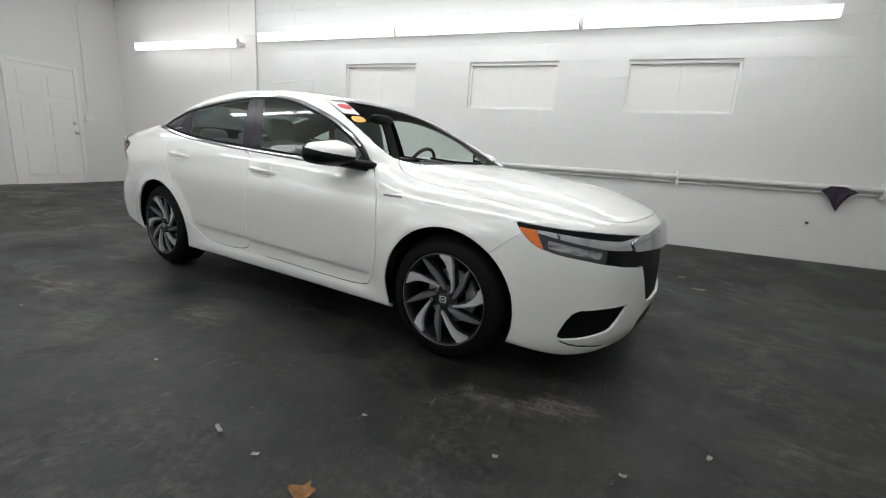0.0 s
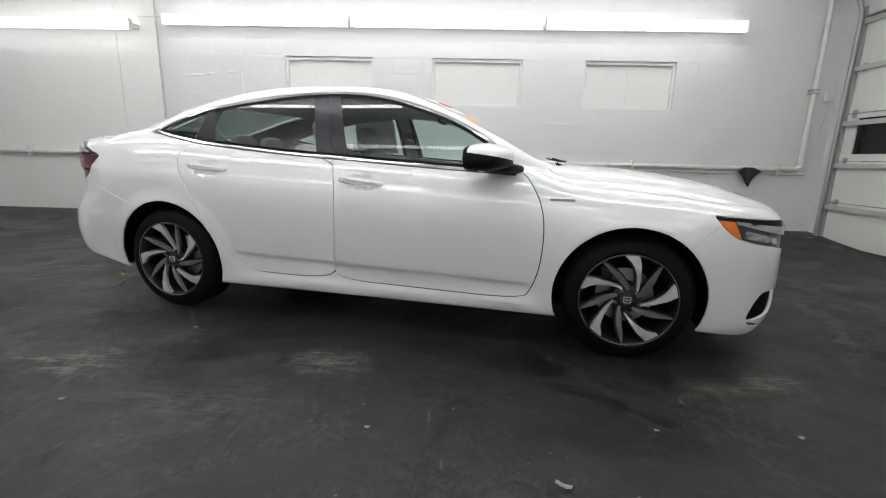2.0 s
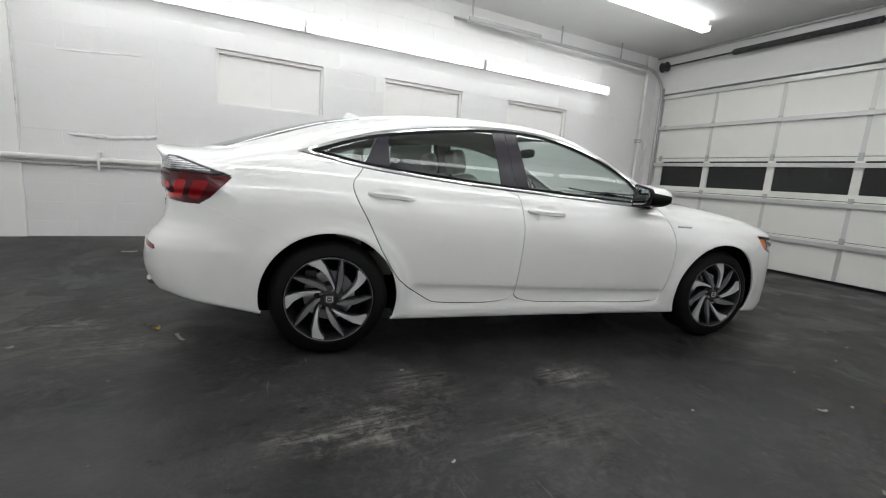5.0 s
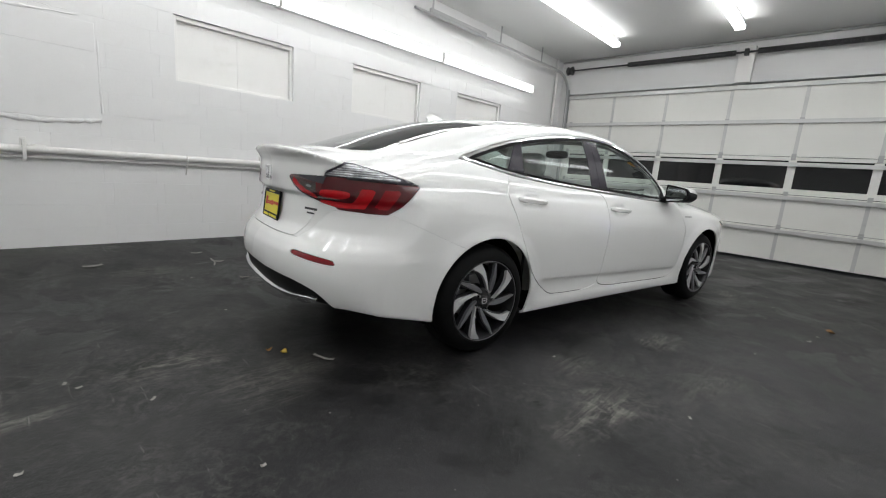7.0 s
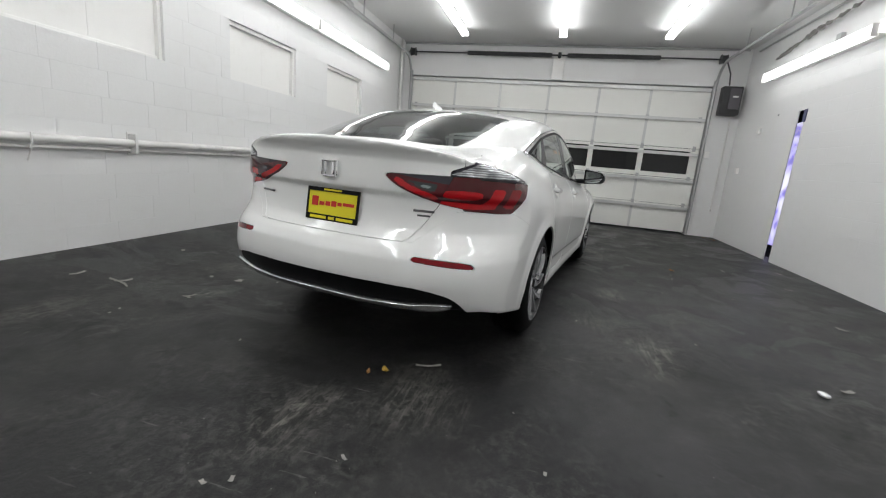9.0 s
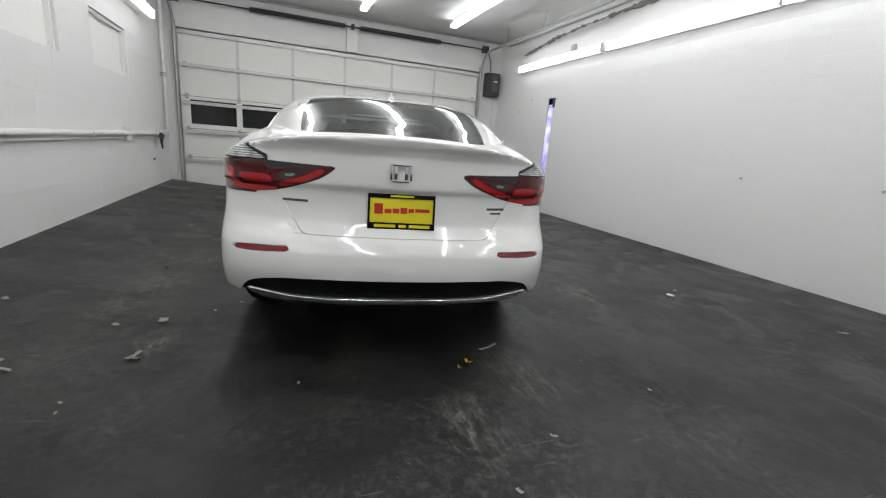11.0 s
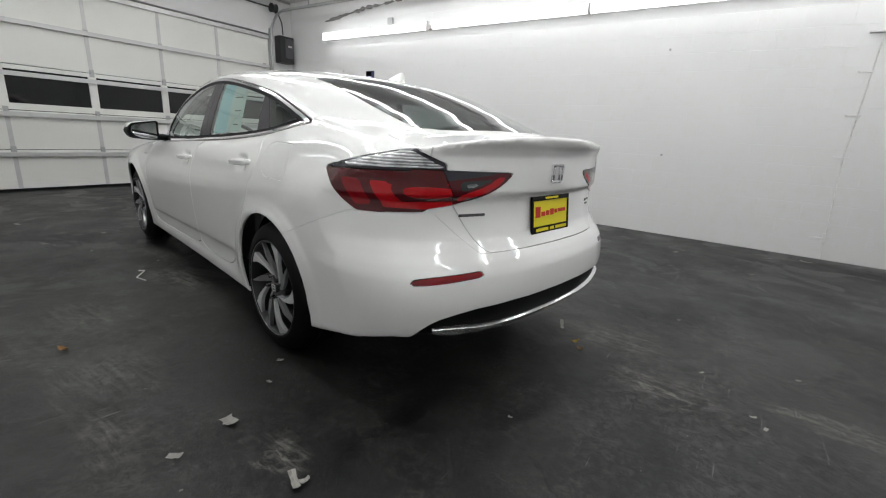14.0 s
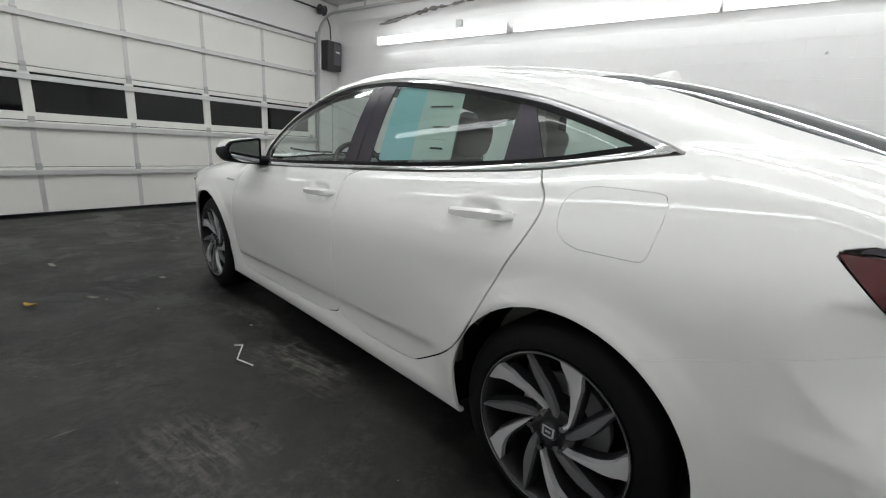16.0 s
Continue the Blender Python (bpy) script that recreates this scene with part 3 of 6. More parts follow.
def inside(poly, u, w):
    """Signed distance to a polygon, negative inside."""
    far = np.full(u.shape, 9.0)
    odd = np.zeros(u.shape, bool)
    near = (u > poly[:, 0].min() - 0.08) & (u < poly[:, 0].max() + 0.08) & (w > poly[:, 1].min() - 0.08) & (w < poly[:, 1].max() + 0.08)
    uu, ww = u[near], w[near]
    dist, o = np.full(uu.shape, 9.0), np.zeros(uu.shape, bool)
    for (x0, y0), (x1, y1) in zip(poly, np.roll(poly, -1, 0)):
        ex, ey = x1 - x0, y1 - y0
        t = np.clip(((uu - x0) * ex + (ww - y0) * ey) / (ex * ex + ey * ey + 1e-12), 0, 1)
        dist = np.minimum(dist, np.hypot(uu - x0 - t * ex, ww - y0 - t * ey))
        if abs(ey) > 1e-9:
            o ^= ((y0 > ww) != (y1 > ww)) & (uu < ex * (ww - y0) / ey + x0)
    far[near], odd[near] = dist, o
    return np.where(odd, -far, far)


def panel(name, v, f, mat, parent, label="", depth=0.014, lift=0.0, skin=None):
    """A piece of the skin as a mesh, with a turned-in edge; lift: how far it stands proud."""
    n = gradient(v)
    n /= np.linalg.norm(n, axis=1)[:, None]
    v = v + lift * n
    e = np.concatenate([f[:, [0, 1]], f[:, [1, 2]], f[:, [2, 0]]])
    key = np.sort(e, 1)
    _, first, cnt = np.unique(key, axis=0, return_index=True, return_counts=True)
    rim = e[first[cnt == 1]]
    if depth and len(rim):
        ids, inv = np.unique(rim, return_inverse=True)
        inv = inv.reshape(rim.shape)
        along = v[rim[:, 1]] - v[rim[:, 0]]
        side = np.cross(along, n[rim[:, 0]])
        out = np.zeros((len(ids), 3))
        np.add.at(out, inv[:, 0], side)
        np.add.at(out, inv[:, 1], side)
        out /= np.linalg.norm(out, axis=1)[:, None] + 1e-9
        base, m = len(v), len(ids)
        soft = out * 0.7 + n[ids] * 0.7
        v2 = np.concatenate([v, v[ids], v[ids] - depth * n[ids] * 0.25 + out * 0.0008, v[ids] - depth * n[ids]])
        n2 = np.concatenate([n, n[ids] * 0.8 + out * 0.4, soft * 0.3 + out, out])
        a, b = inv[:, 0] + base, inv[:, 1] + base
        quads = [np.stack([b, a, a + m, b + m], 1), np.stack([b + m, a + m, a + 2 * m, b + 2 * m], 1)]
        extra = np.concatenate([np.concatenate([q[:, [0, 1, 2]], q[:, [0, 2, 3]]]) for q in quads])
        v, n, f = v2, n2, np.concatenate([f, extra])
    me = bpy.data.meshes.new(name)
    me.from_pydata(v.tolist(), [], f.tolist())
    me.materials.append(mat)
    me.shade_smooth()
    n /= np.linalg.norm(n, axis=1)[:, None] + 1e-9
    me.normals_split_custom_set_from_vertices(n.tolist())
    ob = new(name, me)
    ob.parent = parent
    return tagged(ob, label)


car = empty("sedan", CAR, "white pearl four-door fastback sedan parked in the middle of the floor", "car")
BV, BF = net()
rest = (BV, BF)


def take(d, gap=0.0018):
    """Cuts the region d < 0 out of what is left of the skin and returns it."""
    global rest
    v, f = rest
    dv = d(v)
    piece = clip(v, f, dv + gap)
    rest = clip(v, f, gap - dv)
    return piece


def sub(piece, d, gap=0.0):
    v, f = piece
    dv = d(v)
    return clip(v, f, dv + gap), clip(v, f, gap - dv)


def on_side(poly, s, least=0.45):
    return lambda v: np.maximum(inside(poly, v[:, 0], v[:, 2]), least - s * v[:, 1])


def on_top(poly, low=0.7):
    return lambda v: np.maximum(inside(poly, v[:, 0], np.abs(v[:, 1])), low - v[:, 2])


def on_end(poly, x, front, s=0):
    def d(v):
        y = v[:, 1] * s if s else np.abs(v[:, 1])
        return np.maximum(inside(poly, y, v[:, 2]), (x - v[:, 0]) if front else (v[:, 0] - x))
    return d


# wheel openings and open bottom
for cx in (-0.008, WB):
    take(lambda v: np.maximum(np.hypot(v[:, 0] - cx, v[:, 2] - 0.325) - 0.368, 0.5 - np.abs(v[:, 1])), 0.0)
take(lambda v: np.maximum(v[:, 2] - 0.197 - tuck(v[:, 0]) + 0.04 * np.clip((v[:, 0] - 2.9) / 0.4, 0, 1), np.abs(v[:, 1]) - 0.84), 0.0)


TRIM_LINE = outline([(-0.190, 1.112), (-0.05, 1.166), (0.09, 1.214), (0.262, 1.262), (0.69, 1.327), (1.02, 1.355), (1.350, 1.336), (1.690, 1.235), (1.870, 1.152), (2.05, 1.033), (2.115, 0.916), (1.676, 0.936), (1.088, 0.972), (0.714, 0.993), (0.178, 1.041), (-0.03, 1.083)], 3, (0, 10))
for s, side_name in ((1, "left"), (-1, "right")):
    dlo = take(on_side(TRIM_LINE, s), 0.004)
    opening, chrome = sub(dlo, lambda v: on_side(TRIM_LINE, s)(v) + 0.016, 0.001)
    chrome, dark_trim = sub(chrome, lambda v: v[:, 0] - 1.945 - 0.5 * (v[:, 2] - 0.93))
    panel("window_trim", *chrome, CHROME, car, "bright chrome window surround", 0.006, 0.004)
    panel("mirror_base", *dark_trim, PILLAR, car, "black mirror base", 0.005, 0.001)

    def left_of(a, b):
        (x0, z0), (x1, z1) = a, b
        return lambda v: ((v[:, 0] - x0) * (z1 - z0) - (v[:, 2] - z0) * (x1 - x0)) / math.hypot(x1 - x0, z1 - z0)

    seal, opening = sub(opening, lambda v: -on_side(TRIM_LINE, s)(v) - 0.031)
    panel("window_seal", *seal, BLACK, car, "black rubber window seal", 0.006, 0.001)
    quarter, more = sub(opening, left_of((0.155, 1.055), (0.236, 1.235)), 0.001)
    c_post, more = sub(more, left_of((0.304, 1.040), (0.288, 1.262)), 0.001)
    rear_pane, more = sub(more, left_of((0.980, 1.005), (0.926, 1.340)), 0.001)
    b_rear, more = sub(more, left_of((1.080, 0.987), (1.006, 1.355)), 0.002)
    b_front, more = sub(more, left_of((1.172, 0.996), (1.084, 1.346)), 0.001)
    front_pane, sail = sub(more, left_of((1.955, 0.92), (2.075, 1.06)), 0.001)
    tail_trim, quarter = sub(quarter, left_of((-0.10, 1.0), (-0.065, 1.2)), 0.0)
    panel("window_trim", *tail_trim, CHROME, car, "bright chrome window surround", 0.005, 0.003)
    panel("quarter_glass", *quarter, GLASS, car, "small green-tinted quarter glass", 0)
    panel("pillar_cover", *c_post, PILLAR, car, "black pillar cover", 0.005, 0.001)
    panel("mirror_base", *sail, PILLAR, car, "black mirror base", 0.005, 0.001)
    front_poly = outline([(2.15, 0.93), (2.215, 0.85), (2.26, 0.75), (2.274, 0.62), (2.262, 0.45), (2.225, 0.33), (2.18, 0.272), (1.6, 0.280), (1.102, 0.287), (1.110, 0.40), (1.122, 0.60), (1.126, 0.76), (1.107, 0.90), (1.085, 0.965), (1.09, 1.03), (2.05, 1.0)], 2)
    rear_poly = outline([(1.085, 0.965), (1.107, 0.90), (1.126, 0.76), (1.122, 0.60), (1.110, 0.40), (1.102, 0.287), (0.60, 0.286), (0.535, 0.315), (0.365, 0.428), (0.278, 0.572), (0.180, 0.775), (0.113, 0.89), (0.092, 0.97), (0.145, 1.03), (0.18, 1.10), (0.6, 1.06)], 2)
    fd = take(on_side(front_poly, s), 0.0032)
    front_door = panel("front_door", *fd, PAINT, car)
    rd = take(on_side(rear_poly, s), 0.0032)
    rear_door = panel("rear_door", *rd, PAINT, car)
    panel("window_pane", *front_pane, GLASS, front_door, "green-tinted door glass", 0)
    panel("pillar_cover", *b_front, PILLAR, front_door, "black pillar cover", 0.005, 0.001)
    panel("window_pane", *rear_pane, GLASS, rear_door, "green-tinted door glass", 0)
    panel("pillar_cover", *b_rear, PILLAR, rear_door, "black pillar cover", 0.005, 0.001)

# glass ahead and behind
screen_poly = outline([(2.43, -0.1), (2.43, 0.0), (2.40, 0.30), (2.34, 0.55), (2.25, 0.705), (2.118, 0.712), (1.96, 0.684), (1.735, 0.637), (1.52, 0.565), (1.475, 0.30), (1.46, 0.0), (1.46, -0.1)], 2, (0, 11))
windscreen = take(lambda v: np.maximum(on_top(screen_poly, 0.9)(v), 0.0))
cowl, windscreen = sub(windscreen, lambda v: 2.36 - 0.25 * (np.abs(v[:, 1]) / 0.7) ** 2.2 - v[:, 0])
panel("windshield", *windscreen, SCREEN, car, "clear laminated windscreen", 0)
panel("cowl", *cowl, BLACK, car, "black cowl under the wipers", 0.01, -0.004)
rear_glass_poly = outline([(-0.765, -0.1), (-0.765, 0.0), (-0.738, 0.24), (-0.68, 0.40), (-0.585, 0.490), (-0.46, 0.510), (-0.30, 0.522), (-0.09, 0.530), (0.10, 0.530), (0.16, 0.545), (0.06, 0.40), (-0.03, 0.20), (-0.055, 0.0), (-0.055, -0.1)], 1, (0, 4, 9, 13))
backlight = take(on_top(rear_glass_poly, 1.0))
panel("rear_window", *backlight, REAR, car, "dark sloping rear window", 0)

# lamps at the back
for s in (1, -1):
    lamp_line = outline([(-0.487, 0.956), (-0.625, 0.812), (-0.72, 0.812), (-1.1, 0.83), (-1.1, 0.985), (-0.87, 0.967), (-0.70, 0.962)], 1, (0, 3, 4))
    lamp_end = outline([(0.288, 0.963), (0.325, 0.93), (0.38, 0.898), (0.52, 0.846), (0.70, 0.820), (0.95, 0.812), (0.95, 0.975), (0.80, 0.972), (0.655, 0.972), (0.45, 0.966)], 1, (0, 5, 6))
    red_piece = take(lambda v: np.minimum(np.maximum(on_side(lamp_line, s, 0.2)(v), 0.66 - s * v[:, 1]), np.maximum(on_end(lamp_end, -0.5, False, s)(v), s * v[:, 1] - 0.72)))
    outer_lens, inner_lens = sub(red_piece, lambda v: 0.56 + 0.45 * (v[:, 2] - 0.85) - s * v[:, 1], 0.0015)
    # bright light guides: a wide C on the outer lens, a loop on the inner one
    guide_line = outline([(-0.702, 0.926), (-0.738, 0.832), (-0.85, 0.826), (-0.95, 0.845), (-0.95, 0.926)], 1, (0, 1, 2, 3, 4))
    heart_line = outline([(-0.762, 0.917), (-0.785, 0.854), (-0.95, 0.858), (-0.95, 0.917)], 1, (0, 1, 2, 3))
    block_line = outline([(-0.790, 0.910), (-0.805, 0.868), (-0.890, 0.870), (-0.893, 0.910)], 2, ())
    wing_line = outline([(-0.588, 0.930), (-0.668, 0.928), (-0.706, 0.838), (-0.646, 0.834)], 1, (0, 1, 2, 3))
    outer_block, outer_lens = sub(outer_lens, on_side(wing_line, s, 0.2))
    guide, outer_lens = sub(outer_lens, lambda v: np.maximum(on_side(guide_line, s, 0.2)(v), -on_side(heart_line, s, 0.2)(v)))
    block, outer_lens = sub(outer_lens, on_side(block_line, s, 0.2))
    lamp = panel("tail_light", *outer_lens, DEEPRED, car, "glossy red tail lamp", 0.01, 0.002)
    panel("light_guide", *guide, RED, lamp, "bright red light guide", 0.004, 0.002)
    panel("light_guide", *outer_block, MIDRED, lamp, "bright red light guide", 0.004, 0.002)
    panel("light_guide", *block, RED, lamp, "bright red light guide", 0.004, 0.002)
    loop_line = outline([(0.325, 0.948), (0.39, 0.902), (0.53, 0.858), (0.56, 0.858), (0.54, 0.880), (0.42, 0.917), (0.375, 0.948)], 1, (0, 2, 3, 4))
    core_line = outline([(0.40, 0.938), (0.44, 0.918), (0.535, 0.892), (0.555, 0.930)], 1, (0, 2, 3))
    spark, inner_lens = sub(inner_lens, on_end(outline([(0.465, 0.925), (0.475, 0.912), (0.525, 0.900), (0.530, 0.918)], 1), -0.5, False, s))
    panel("reverse_lens", *spark, CLEAR, lamp, "clear reverse lens", 0.004, 0.003)
    loop, inner_lens = sub(inner_lens, lambda v: np.maximum(on_end(loop_line, -0.5, False, s)(v), -on_end(core_line, -0.5, False, s)(v)))
    core, inner_lens = sub(inner_lens, on_end(core_line, -0.5, False, s))
    strip, inner_lens = sub(inner_lens, lambda v: 0.968 - 0.034 * np.clip((np.abs(v[:, 1]) - 0.30) / 0.28, 0, 1) - v[:, 2])
    panel("top_strip", *strip, PILLAR, lamp, "black upper edge", 0.01, 0.002)
    panel("inner_lens", *inner_lens, DEEPRED, lamp, "dark red inner lens on the lid", 0.01, 0.002)
    panel("light_guide", *loop, RED, lamp, "bright red light guide", 0.004, 0.002)
    panel("reverse_lens", *core, SMOKE, lamp, "smoky clear reverse lens", 0.004, 0.002)
    clear_line = outline([(-0.487, 0.958), (-0.70, 0.964), (-0.90, 0.969), (-0.815, 1.046), (-0.755, 1.040)], 1, (0, 2, 3))
    clear_piece = take(lambda v: np.maximum(on_side(clear_line, s, 0.55)(v), 0.60 - s * v[:, 1]))
    clear_piece, clear_rim = sub(clear_piece, lambda v: on_side(clear_line, s, 0.55)(v) + 0.0095, 0.0006)
    panel("clear_lens", *clear_piece, RIBBED, lamp, "clear upper lens with fine ribs", 0.01, 0.002)
    panel("lens_rim", *clear_rim, PILLAR, lamp, "black rim of the clear lens", 0.01, 0.001)
    refl_line = outline([(0.488, 0.588), (0.508, 0.577), (0.68, 0.564), (0.765, 0.560), (0.745, 0.584), (0.68, 0.593), (0.500, 0.601)], 1, (0, 1, 3, 4, 6))
    panel("reflector", *take(on_end(refl_line, -0.5, False, s)), REFLEX, car, "slim red bumper reflector", 0.008, -0.003)

# trunk lid, bumpers, hood
lid_end = outline([(-0.02, 0.654), (0.38, 0.655), (0.437, 0.658), (0.462, 0.688), (0.497, 0.738), (0.55, 0.83), (0.60, 0.90), (0.645, 0.985), (0.665, 1.04), (0.60, 1.13), (0.60, 1.3), (-0.02, 1.3)], 1, (0, 10, 11))
lid = take(lambda v: np.maximum(on_end(lid_end, -0.5, False)(v), v[:, 0] + 0.770 - 1.9 * np.clip(np.abs(v[:, 1]) - 0.3, 0, 1) ** 2), 0.0018)
trunk = panel("trunk_lid", *lid, PAINT, car)
valance_line = outline([(-0.02, 0.25), (0.45, 0.25), (0.745, 0.335), (0.708, 0.40), (0.645, 0.438), (0.474, 0.463), (-0.02, 0.463)], 1, (0, 2, 6))
bump_line = lambda v: np.where(v[:, 0] < -0.15, v[:, 2] - 0.656 - 0.155 * np.clip((np.abs(v[:, 1]) - 0.47) / 0.16, 0, 1) + 0.40 * np.clip(v[:, 0] + 0.627, 0, 1.0), 9.0)
bumper_piece = take(bump_line, 0.0009)
valance, bumper_piece = sub(bumper_piece, on_end(valance_line, -0.6, False))
rear_bumper = panel("rear_bumper", *bumper_piece, PAINT, car)
lower_chrome = lambda v: np.maximum(inside(outline([(-0.02, 0.333), (0.45, 0.333), (0.60, 0.347), (0.71, 0.388), (0.62, 0.388), (0.45, 0.367), (-0.02, 0.369)], 1, (0, 6)), np.abs(v[:, 1]), v[:, 2]), v[:, 0] + 0.6)
panel("valance", *valance, BLACK, rear_bumper, "black plastic lower valance", 0.01, -0.012)
hood_poly = outline([(2.44, -0.1), (2.44, 0), (2.41, 0.32), (2.32, 0.57), (2.22, 0.69), (2.32, 0.735), (2.42, 0.752), (2.66, 0.795), (2.91, 0.80), (3.10, 0.79), (3.278, 0.72), (3.428, 0.558), (3.485, 0.3), (3.50, 0), (3.50, -0.1)], 2, (0, 14))
panel("hood", *take(on_top(hood_poly, 0.75), 0.002), PAINT, car)

# front lamps, grille and bumper
bar_line = outline([(-0.02, 0.622), (0.334, 0.638), (0.50, 0.646), (0.535, 0.690), (0.455, 0.712), (0.25, 0.733), (-0.02, 0.742)], 1, (0, 2, 3, 6))
grille_bar = panel("grille_bar", *take(on_end(bar_line, 3.0, True), 0.0), SATIN, car, "broad chrome grille bar", 0.03, 0.014)
for s in (1, -1):
    head_side = outline([(3.035, 0.764), (3.19, 0.750), (3.39, 0.739), (3.50, 0.716), (3.56, 0.70), (3.56, 0.545), (3.525, 0.562), (3.41, 0.604), (3.17, 0.648), (3.10, 0.690)], 1, (0, 3, 4, 5, 6))
    head = take(lambda v: np.maximum(on_side(head_side, s, 0.405)(v), v[:, 0] - 3.7))
    brow, lens = sub(head, lambda v: np.interp(v[:, 0], [3.03, 3.18, 3.445, 3.49, 3.6], [0.744, 0.733, 0.700, 0.712, 0.72]) - v[:, 2], 0.0006)
    amber, lens = sub(lens, lambda v: v[:, 0] - 3.139 - 0.49 * (0.721 - v[:, 2]), 0.001)
    wing, lens = sub(lens, lambda v: np.interp(v[:, 0], [3.12, 3.41, 3.6], [0.727, 0.664, 0.636]) - v[:, 2], 0.0006)
    inner, lens = sub(lens, lambda v: 3.408 - v[:, 0], 0.0006)
    bulb, lens = sub(lens, lambda v: np.maximum.reduce([3.185 - v[:, 0], np.interp(v[:, 0], [3.17, 3.41], [0.662, 0.618]) - v[:, 2], v[:, 2] - np.interp(v[:, 0], [3.14, 3.41], [0.705, 0.652]), v[:, 0] - 3.392]))
    cell, bulb = sub(bulb, lambda v: v[:, 0] - 3.345, 0.002)
    hl = panel("headlight", *lens, CLEAR_DARK, car, "clear glass headlamp with dark surround", 0.02, 0.0)
    panel("lens", *cell, CLEAR, hl, "bright lamp reflector", 0.012, -0.006)
    panel("lens", *bulb, CLEAR, hl, "bright lamp reflector", 0.012, -0.003)
    panel("wing", *wing, SATIN, hl, "chrome wing", 0.01, 0.006)
    panel("inner_cover", *inner, BLACK, hl, "black inner cover", 0.01, -0.012)
    panel("turn_lens", *amber, AMBER, hl, "orange side lens", 0.01, 0.0)
    panel("brow", *brow, BLACK, hl, "dark glossy brow", 0.01, -0.004)
    fog_poly = outline([(0.805, 0.255), (0.785, 0.368), (0.752, 0.394), (0.495, 0.390), (0.607, 0.280), (0.785, 0.243)], 1, (3, 4))
    panel("fog_pocket", *take(on_end(fog_poly, 3.0, True, s)), BLACK, car, "black fog lamp pocket", 0.03, -0.022)
    lip_poly = outline([(0.808, 0.246), (0.786, 0.237), (0.765, 0.221), (0.47, 0.176), (0.44, 0.158), (0.75, 0.203), (0.79, 0.228)], 1, (3, 4))
    panel("fog_lip", *take(on_end(lip_poly, 3.0, True, s)), BLACK, car, "black lip under the fog lamp pocket", 0.02, -0.006)
grille_line = outline([(-0.02, 0.36), (0.28, 0.36), (0.312, 0.382), (0.373, 0.511), (0.402, 0.560), (0.402, 0.645), (-0.02, 0.63)], 1, (0, 4, 5, 6))
panel("grille", *take(on_end(grille_line, 3.0, True)), BLACK, car, "black mesh grille", 0.02, -0.015)
lower_line = outline([(-0.02, 0.14), (0.40, 0.14), (0.33, 0.32), (-0.02, 0.33)], 1, (0, 3))
panel("air_intake", *take(on_end(lower_line, 3.0, True)), BLACK, car, "black lower intake", 0.02, -0.01)
nose_piece = take(lambda v: np.maximum(2.85 - v[:, 0], np.where(v[:, 0] < 3.09, v[:, 2] - 0.735 + 0.85 * (3.09 - v[:, 0]), -1.0)), 0.0015)
front_bumper = panel("front_bumper", *nose_piece, PAINT, car)
# fenders
for s in (1, -1):
    fender = take(lambda v: np.maximum.reduce([2.10 - v[:, 0], 0.3 - s * v[:, 1], v[:, 2] - 1.02 + 0.0 * v[:, 0]]), 0.0006)
    panel("fender", *fender, PAINT, car)
fuel_line = outline([(0.045, 1.020), (-0.15, 1.022), (-0.205, 1.020), (-0.206, 0.97), (-0.195, 0.90), (-0.19, 0.868), (-0.15, 0.866), (0.045, 0.866)], 2)
panel("fuel_lid", *take(on_side(fuel_line, 1), 0.0011), PAINT, car)
panel("body", *rest, PAINT, car)


# inner shells
def shell(name, depth, keep, mat, label):
    v, f = clip(BV, BF, keep(BV))
    n = gradient(v)
    n /= np.linalg.norm(n, axis=1)[:, None]
    me = bpy.data.meshes.new(name)
    me.from_pydata((v - depth * n).tolist(), [], f.tolist())
    me.materials.append(mat)
    me.shade_smooth()
    ob = new(name, me)
    ob.parent = car
    return tagged(ob, label)


def not_arch(v):
    return np.maximum.reduce([np.where(np.abs(v[:, 1]) > 0.45, 0.385 - np.hypot(v[:, 0] - cx, v[:, 2] - 0.325), -1) for cx in (0.0, WB)])


def windows_of(v, grow):
    side = np.maximum(inside(TRIM_LINE, v[:, 0], v[:, 2]) + 0.015, 0.45 - np.abs(v[:, 1])) - grow
    posts = np.minimum.reduce([np.abs(v[:, 0] - a - b * (v[:, 2] - 1.0)) - c for a, b, c in ((1.08, -0.2, 0.05), (0.19, 0.3, 0.04))])
    return np.minimum.reduce([np.maximum(side, -posts), on_top(screen_poly, 0.9)(v) - grow, on_top(rear_glass_poly, 1.0)(v) - grow])


shell("under_shell", 0.02, lambda v: np.maximum(not_arch(v), v[:, 2] - np.where((v[:, 0] > -0.62) & (v[:, 0] < 2.35), 0.93, 1.3)), SHELL, "black inner structure")
shell("headliner", 0.03, lambda v: np.maximum.reduce([-windows_of(v, -0.004), 0.95 - v[:, 2], -0.66 - v[:, 0], v[:, 0] - 2.40]), LINER, "light grey roof lining")


